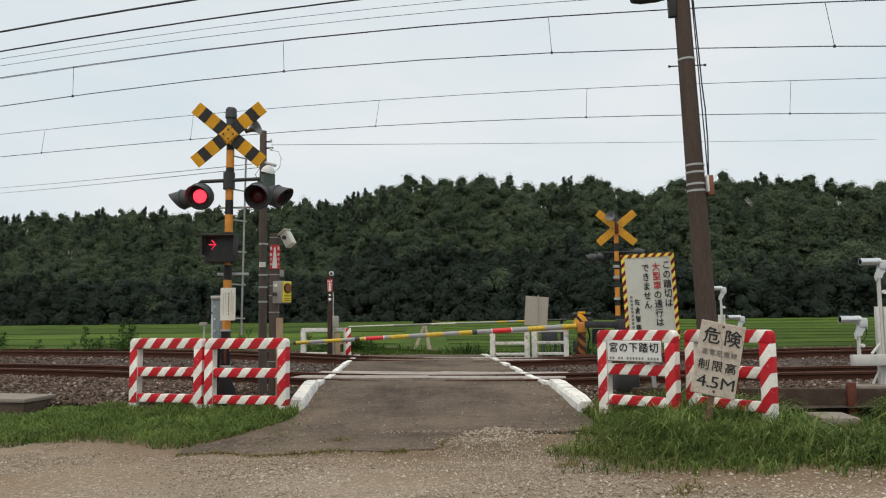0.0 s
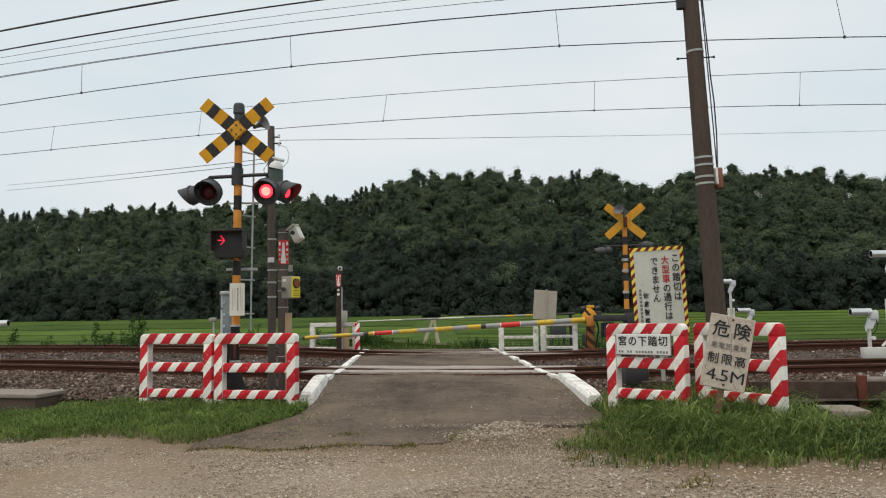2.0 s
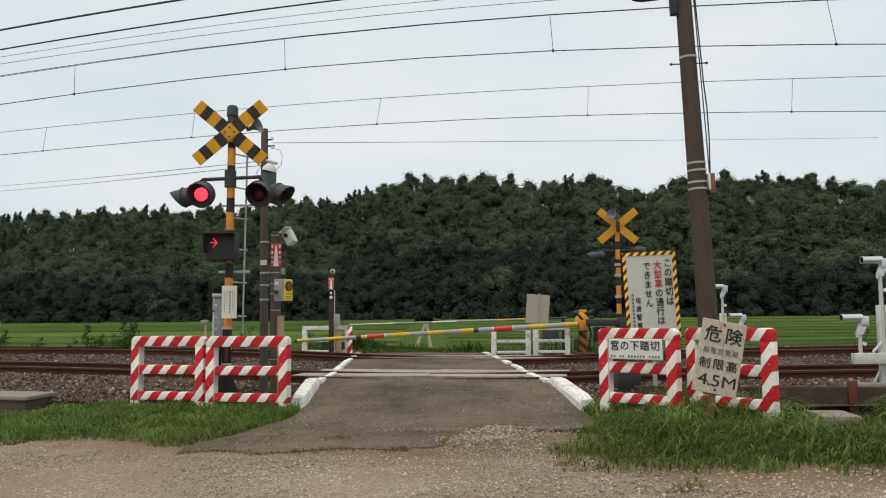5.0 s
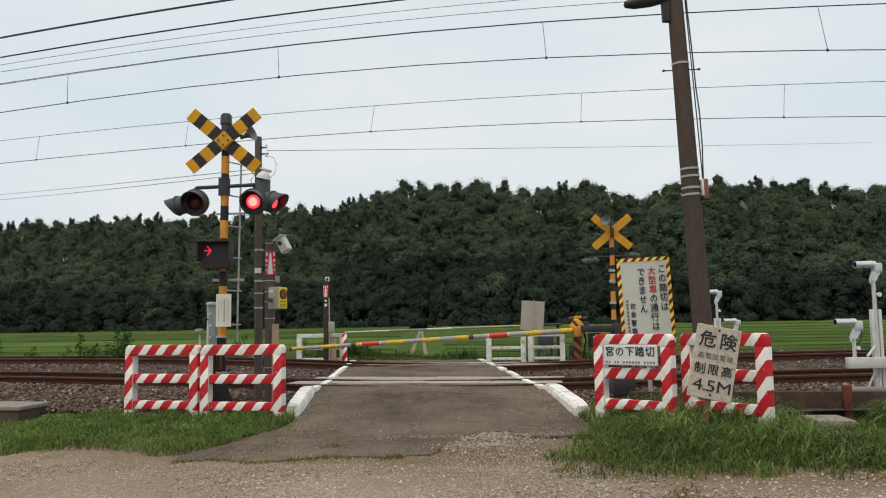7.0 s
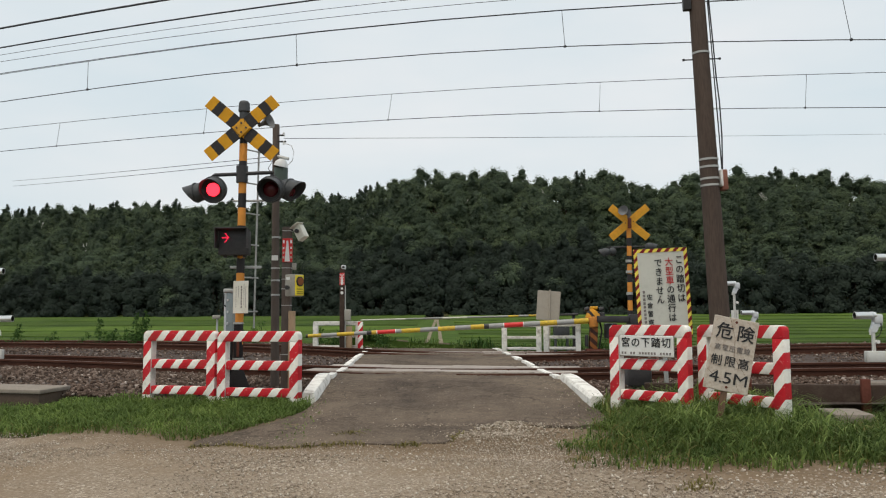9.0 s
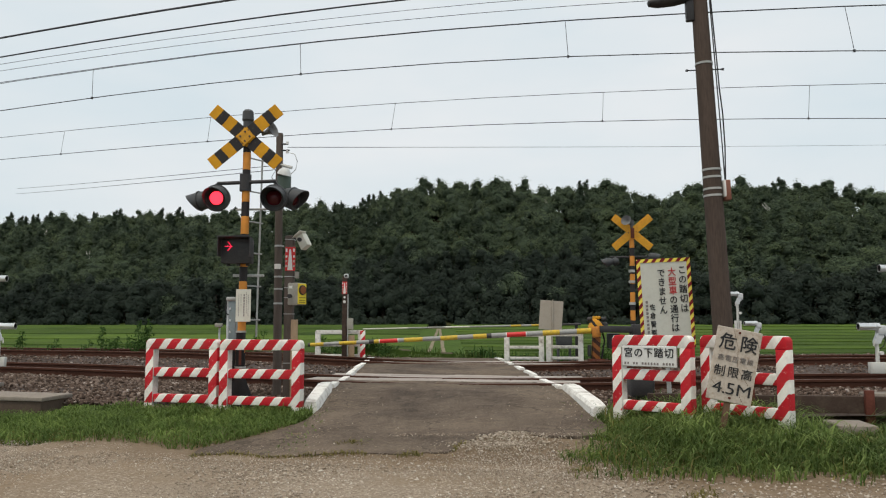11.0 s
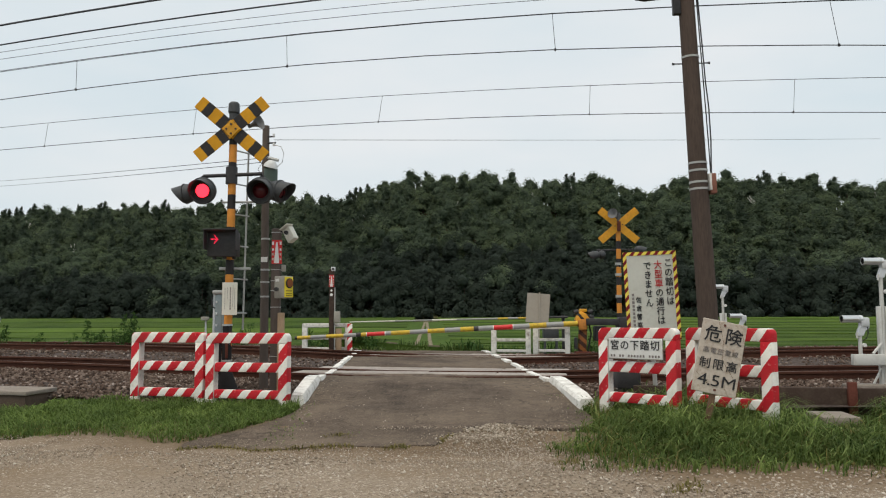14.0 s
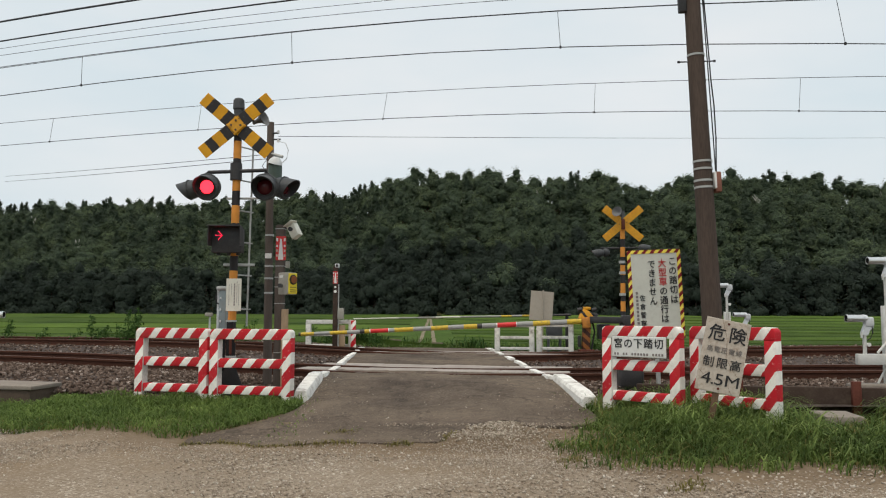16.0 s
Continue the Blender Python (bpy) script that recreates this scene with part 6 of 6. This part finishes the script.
# kind 2 crowns, mostly at the foot, take the shade-darkened leaves
kinds = [2 if pick.random() < min(0.95, 0.5 + 0.16 * foot_depth(t[0], t[1])) else pick.choice((0, 0, 1)) for t in broad]
tagged(crowns("forest_pale_broadleaf", [t for t, k in zip(broad, kinds) if k == 1], M["leaf_pale"], 35), "paler green broadleaf crowns scattered over the wooded hill", "woods", kind="stuff")
tagged(crowns("forest_deep_broadleaf", [t for t, k in zip(broad, kinds) if k == 2], M["leaf_shade"], 37), "broadleaf crowns darkened for shade, mostly along the hill foot", "woods", kind="stuff")
tagged(crowns("forest_broadleaf", [t for t, k in zip(broad, kinds) if k == 0], M["leaf_broad"], 31), "dense dark green broadleaf crowns covering a hill", "woods", kind="stuff")
tagged(crowns("forest_cedar", cedar, M["leaf_cedar"], 41, True), "dark pointed cedar crowns among the broadleaf woods", "woods", kind="stuff")

# leafy masses inside the crowns, so that no daylight or bare ground shows through
rb = np.random.default_rng(77)
V, F = np.array(ICO), np.array(ICOF)
# the second, darker mass carries the foot's shade in its colour
for shade_kind, material, label in ((False, M["leaf_inner"], "dense inner foliage of the wooded hill"), (True, M["leaf_inner_shade"], "dense inner foliage darkened for shade along the hill foot")):
    C, R = (np.array([b[q] for b in boughs if b[2] is shade_kind]) for q in (0, 1))
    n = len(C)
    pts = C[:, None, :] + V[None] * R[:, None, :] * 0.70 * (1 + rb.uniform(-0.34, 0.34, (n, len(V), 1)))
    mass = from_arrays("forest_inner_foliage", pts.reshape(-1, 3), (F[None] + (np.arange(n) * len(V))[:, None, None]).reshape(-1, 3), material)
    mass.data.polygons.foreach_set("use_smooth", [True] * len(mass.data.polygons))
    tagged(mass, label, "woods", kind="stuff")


DEAD = ((2.0, 151.5, 22.9, 0.9), (18.3, 154.0, 25.4, 1.1), (24.4, 154.0, 26.5, 0.7), (-75.4, 160.0, 15.7, 0.6), (-92.4, 174.5, 22.2, 0.8), (56.7, 143.5, 22.9, 1.2), (79.3, 143.0, 23.2, 0.9))   # x, y, height of the forks, spread


def dead_tree(x, y, top, spread, seed):
    """A bleached leafless tree whose forks stand out of the crowns."""
    q = random.Random(seed)
    ob = thing("dead_tree", pose(x, y, top - 6.0), "bleached leafless tree standing among dark crowns", "tree", "dead trees")
    part("trunk", rod(B(), (0, 0, 0), (0.1, 0, 5.0), 0.16, 0.09, 8), M["bare_branch"], ob)
    for _ in range(5):
        a, z0 = q.uniform(0, 6.28), q.uniform(3.9, 4.9)
        dx, dy = spread * math.cos(a), spread * 0.6 * math.sin(a)
        part("branch", tube(B(), [(0.08, 0, z0), (dx * 0.5, dy * 0.5, z0 + 0.5), (dx, dy, z0 + q.uniform(0.8, 1.5))], 0.05, 5), M["bare_branch"], ob)


for i, (x, y, top, spread) in enumerate(DEAD):
    dead_tree(x, y, top, spread, 60 + i)

# ---- verge grass ----
def verge(n, xr, yr, keep, seed):
    r = random.Random(seed)
    out = []
    while len(out) < n:
        x, y = r.uniform(*xr), r.uniform(*yr)
        if keep(x, y, r):
            out.append((x, y, gz(x, y) - 0.01))
    return out


def left_keep(x, y, r):
    s, v = across(x, y)
    if -6.6 < x < -4.8 and y > 9.5 - 0.12 * (x + 5.7):
        return False
    e = -5.05 + 0.3 * noise.noise((s * 0.7, 3, 0)) + 0.15 * noise.noise((s * 2.3, 5, 0))
    return e < v < (-2.75 if x < -3.7 else -2.45) and x < flare_l(y) - 0.03 and r.random() < 0.35 + 0.6 * min(1, (v - e) / 0.5) and noise.noise((x * 1.2, y * 1.2, 0)) > r.uniform(-1.0, -0.25)


def inset(x, y):
    """Grass is short where it meets the road."""
    low = 0.42 if 3.3 < x < 4.3 and y > 7.0 else 1.0
    return low * min(1.0, 0.3 + 0.95 * max(0, x - edge_r(y) + max(0, 8.4 - y) * 0.22))


def right_keep(x, y, r):
    s, v = across(x, y)
    if 3.62 < x < 4.12 and 7.62 < y < 8.35:
        return False
    e = -5.2 - 0.42 * min(1, max(0, s - 1.2)) + 0.34 * noise.noise((s * 0.7, 3, 0)) + 0.34 * noise.noise((s * 2.3, 5, 0)) + 0.12 * noise.noise((s * 7.0, 2, 0))
    return e < v < (-2.5 if x < 3.2 else -3.35) and x > edge_r(y) + 0.02 - max(0, (8.4 - y)) * 0.22 - max(0, min(1, (8.1 - y) / 0.6)) * (0.5 * r.random() ** 2 + 0.3 * noise.noise((y * 2.2, 1, 8))) and r.random() < 0.08 + 0.92 * min(1, (v - e) / 0.9) ** 1.25


P = verge(22000, (-7.2, -1.6), (7.0, 10.9), left_keep, 1)
r = random.Random(3)
tagged(blades("verge_grass", P, [r.uniform(0.06, 0.17) * (0.5 if across(p[0], p[1])[1] > -3.4 else 1.0) + 0.06 * max(0, noise.noise((p[0] * 1.7, p[1] * 1.7, 9))) for p in P], M["grass"], 5, 0.9, 0.0045), "short green grass on the verge", "grass", kind="stuff")
# longer tufts round the feet of the left frames
P = verge(2400, (-4.3, -1.6), (8.9, 10.2), lambda x, y, r: -0.05 < (9.93 - 0.27 * (x + 3.88)) - y < 0.45 and x < flare_l(y) - 0.02 and noise.noise((x * 2.1, y * 2.1, 6)) > r.uniform(-0.5, 0.25), 31)
tagged(blades("frame_grass", P, [r.uniform(0.05, 0.17) for _ in P], M["grass"], 33, 0.6, 0.005), "longer grass tufts round the feet of the guard frames", "grass", kind="stuff")
P = [(x, y, z + (0.025 if across(x, y)[1] < -4.9 else 0)) for x, y, z in verge(25000, (0.9, 7.0), (4.7, 9.4), right_keep, 2)]
tagged(blades("tall_grass", P, [min(1.0, 0.25 + 0.9 * max(0, across(p[0], p[1])[1] + 5.3)) * r.uniform(0.12, 0.31) * inset(p[0], p[1]) + 0.05 + 0.16 * inset(p[0], p[1]) * max(0, noise.noise((p[0] * 1.1, p[1] * 1.1, 2))) + (0.08 if r.random() < 0.1 else 0) for p in P], M["grass_tall"], 6, 0.9, 0.0046, (0.1, -0.1)), "long bending green grass around the guard frames", "grass", kind="stuff")
# clumps of long arching leaves
P, L = [], []
for c in range(560):
    x, y = r.uniform(1.3, 6.6), r.uniform(5.2, 8.7)
    if not right_keep(x, y, r):
        continue
    big = r.uniform(0.55, 1.0) * min(1.0, 0.4 + 0.7 * max(0, across(x, y)[1] + 5.3)) * inset(x, y)
    for k in range(int(44 * big)):
        px, py = x + r.gauss(0, 0.06), y + r.gauss(0, 0.06)
        P.append((px, py, gz(px, py) - 0.01))
        L.append(r.uniform(0.26, 0.56) * big)
tagged(blades("long_grass_clumps", P, L, M["grass_long"], 16, 0.8, 0.0060, (0.05, -0.10)), "clumps of long arching grass leaves", "grass", kind="stuff")
P = verge(1600, (1.2, 6.6), (5.2, 8.9), right_keep, 14)
tagged(blades("dead_stalks", P, [r.uniform(0.10, 0.30) for _ in P], M["grass_dry"], 15, 1.1, 0.004), "dead straw stalks among the long grass", "grass", kind="stuff")
P = verge(4600, (-7, 7), (4.7, 9.2), lambda x, y, r: (left_keep(x, y, r) or right_keep(x, y, r)) and abs(across(x, y)[1] + (4.9 if x < 0 else 5.3)) < 0.5, 4)
tagged(blades("dry_grass", P, [r.uniform(0.03, 0.10) for _ in P], M["grass_dry"], 7, 0.9, 0.004), "dry straw-coloured grass along the lane edge", "grass", kind="stuff")
P = verge(5200, (0.7, 7.5), (19.8, 23.5), lambda x, y, r: noise.noise((x * 0.6, y * 0.6, 4)) > r.uniform(-0.6, 0.2), 41)
tagged(blades("field_edge_weeds", P, [r.uniform(0.2, 0.5) + 0.3 * max(0, noise.noise((p[0], p[1], 3))) for p in P], M["weed"], 43, 0.45, 0.010), "dark rank weeds at the edge of the rice", "grass", kind="stuff")
P = verge(16000, (-14, 14), (17.5, 24), lambda x, y, r: 7.7 < across(x, y)[1] < 10.5 and not (edge_l(y) - 0.2 < x < edge_r(y) + 0.2) and noise.noise((x * 0.7, y * 0.7, 7)) > r.uniform(-0.7, 0.3), 8)
tagged(blades("far_verge_grass", P, [r.uniform(0.12, 0.42) + 0.35 * max(0, noise.noise((p[0] * 0.9, p[1] * 0.9, 1))) for p in P], M["weed"], 9, 0.5, 0.009), "rough weeds along the far side of the tracks", "grass", kind="stuff")
P = verge(7000, (-2.6, 1.0), (20.6, 44), lambda x, y, r: min(abs(abs(x + 0.77 + 0.019 * (y - 19)) - 0.53), 1) > 0.13 and noise.noise((x * 1.3, y * 0.5, 3)) > r.uniform(-0.7, 0.4), 51)
tagged(blades("track_grass", [(x, y, bank_z(x, y) - 0.02) for x, y, z in P], [r.uniform(0.06, 0.22) for _ in P], M["weed"], 53, 0.6, 0.012), "grass along the farm track", "grass", kind="stuff")
P = [(x, y, bank_z(x, y) - 0.05) for x, y in ((-0.77 - 0.019 * (yy - 19) + r.choice((-1, 1)) * r.gauss(1.5, 0.22), yy) for yy in (20.6 + 24 * r.random() ** 1.6 for _ in range(4200))) if noise.noise((x * 0.8, y * 0.45, 9)) > r.uniform(-0.6, 0.3)]
tagged(blades("track_edge_weeds", P, [r.uniform(0.12, 0.42) for _ in P], M["weed"], 57, 0.6, 0.014), "rank weeds where the track bank meets the rice", "grass", kind="stuff")
P = []
while len(P) < 5200:   # grass standing along the far edge of the deck and over the head of the bank
    x, y = r.uniform(-3.4, 2.2), 19.75 + 3.4 * r.random() ** 1.4
    if abs(abs(x + 0.77 + 0.019 * (y - 19)) - 0.56) > 0.16 and noise.noise((x * 1.1, y * 0.9, 6)) > r.uniform(-0.8, 0.1):
        P.append((x, y, max(gz(x, y), bank_z(x, y) if y > 20.6 else -9) - 0.02))
tagged(blades("deck_edge_grass", P, [r.uniform(0.08, 0.26) for _ in P], M["grass_tall"], 61, 0.7, 0.008), "tufted green grass behind the far edge of the deck", "grass", kind="stuff")
# tufts in the cracks of the road edge
P = verge(950, (-1.9, 1.9), (7.3, 11.6), lambda x, y, r: min(abs(x - edge_l(y)), abs(x - edge_r(y)), math.hypot(x + 0.9, y - 7.9) * 1.2, math.hypot(x + 0.15, y - 9.4) * 2) < 0.16, 12)
tagged(blades("crack_weeds", P, [r.uniform(0.02, 0.09) + (0.1 if p[0] > 1.2 and p[1] > 9.6 else 0) for p in P], M["grass"], 13, 0.7, 0.004), "small weeds in cracks of the asphalt", "grass", kind="stuff")


# moss and straw along the broken front edge of the asphalt, and lone tufts on the lane
P = []
for _ in range(700):
    u = r.uniform(0.0, 0.62)
    y = front(u * COLS) - abs(r.gauss(0.02, 0.05))
    x = flare_l(y) + (edge_r(y) - flare_l(y)) * u
    if noise.noise((x * 2.2, 4, 4)) > -0.1:
        P.append((x, y, gz(x, y) + 0.01))
for cx, cy, k in ((1.65, 5.55, 40), (1.75, 5.75, 40), (3.45, 6.05, 130), (1.05, 6.6, 60), (-1.0, 7.75, 70)):
    for _ in range(k):
        x, y = r.gauss(cx, 0.07), r.gauss(cy, 0.05)
        P.append((x, y, gz(x, y) + 0.01))
tagged(blades("edge_tufts", P, [r.uniform(0.02, 0.075) for _ in P], M["grass_dry"], 23, 0.9, 0.004), "small straw-green tufts at the asphalt edge", "grass", kind="stuff")


def tall_weed(x, y, h, seed):
    rw = np.random.default_rng(seed)
    w = thing("tall_weed", pose(x, y, gz(x, y) - 0.02), "tall leafy weed growing beyond the tracks", "weed", "tall weeds")
    for k in range(4):
        bx, by, hk = rw.normal(0, 0.12), rw.normal(0, 0.12), h * (1.0 if k == 0 else rw.uniform(0.35, 0.85))
        lx, ly = rw.normal(0, 0.07), rw.normal(0, 0.07)
        part("stem", tube(B(), [(bx, by, 0), (bx + lx * 0.4, by + ly * 0.4, hk * 0.5), (bx + lx, by + ly, hk)], 0.008, 5), M["weed"], w)
        n = int(120 * hk)
        t = rw.uniform(0.12, 1.0, n)
        a = rw.uniform(0, 6.28, n)
        rr = rw.uniform(0.3, 1.0, n) * 0.12 * (0.35 + 0.9 * np.sin(np.pi * np.minimum(1, t * 0.85 + 0.1)))
        c = np.stack([bx + lx * t + rr * np.cos(a), by + ly * t + rr * np.sin(a), hk * t + rw.normal(0, 0.02, n)], 1)
        leaf_cards("leaves", c, np.stack([np.cos(a), np.sin(a), np.full(n, 0.4)], 1), rw.uniform(0.025, 0.075, n), M["weed"], seed + 50 * k, 0.6, 0.35, w)


for i, (x, y, h) in enumerate(((-8.75, 19.6, 1.0), (-8.45, 20.0, 0.75), (-8.0, 19.9, 0.95), (-7.9, 19.4, 1.15), (-7.75, 19.7, 1.2), (-9.4, 19.8, 0.7), (-10.4, 20.2, 0.7), (-5.6, 19.6, 0.8), (-5.3, 19.9, 0.75), (-11.0, 19.7, 0.9), (4.7, 19.6, 0.9), (5.0, 19.9, 0.8), (3.6, 19.4, 0.7), (-2.9, 19.6, 0.65), (-1.8, 20.1, 0.5), (7.6, 18.9, 0.5), (1.35, 21.2, 0.6), (1.7, 21.6, 0.5), (1.5, 22.4, 0.6), (2.1, 22.0, 0.5), (-3.4, 20.4, 0.6), (-4.2, 20.2, 0.5))):
    tall_weed(x, y, h, 100 + i)


# ---- what moves: the signal's globes turn their lit side forward by turns ----
def motions():
    half, first = 18.5, 13.5          # in film steps of 1/30 s
    switches = [first + half * i for i in range(27)]
    for key, lit_first in (("left", True), ("right", False), ("side_right", False), ("side_left", True)):
        globe = GLOBES[key]
        lit, dark = pose(0, 0, -0.075, 0, 0, 0), pose(0, 0, -0.075, 0, 88, 0)
        on = lit_first
        rows = [(0.0, lit if on else dark)]
        for f in switches:
            f = math.floor(f)
            if f / FPS >= 15.95:
                break
            rows.append((f / FPS, lit if on else dark))
            on = not on
            rows.append(((f + 1) / FPS, lit if on else dark))
        rows.append((16.0, lit if on else dark))
        walk(globe, rows)


motions()
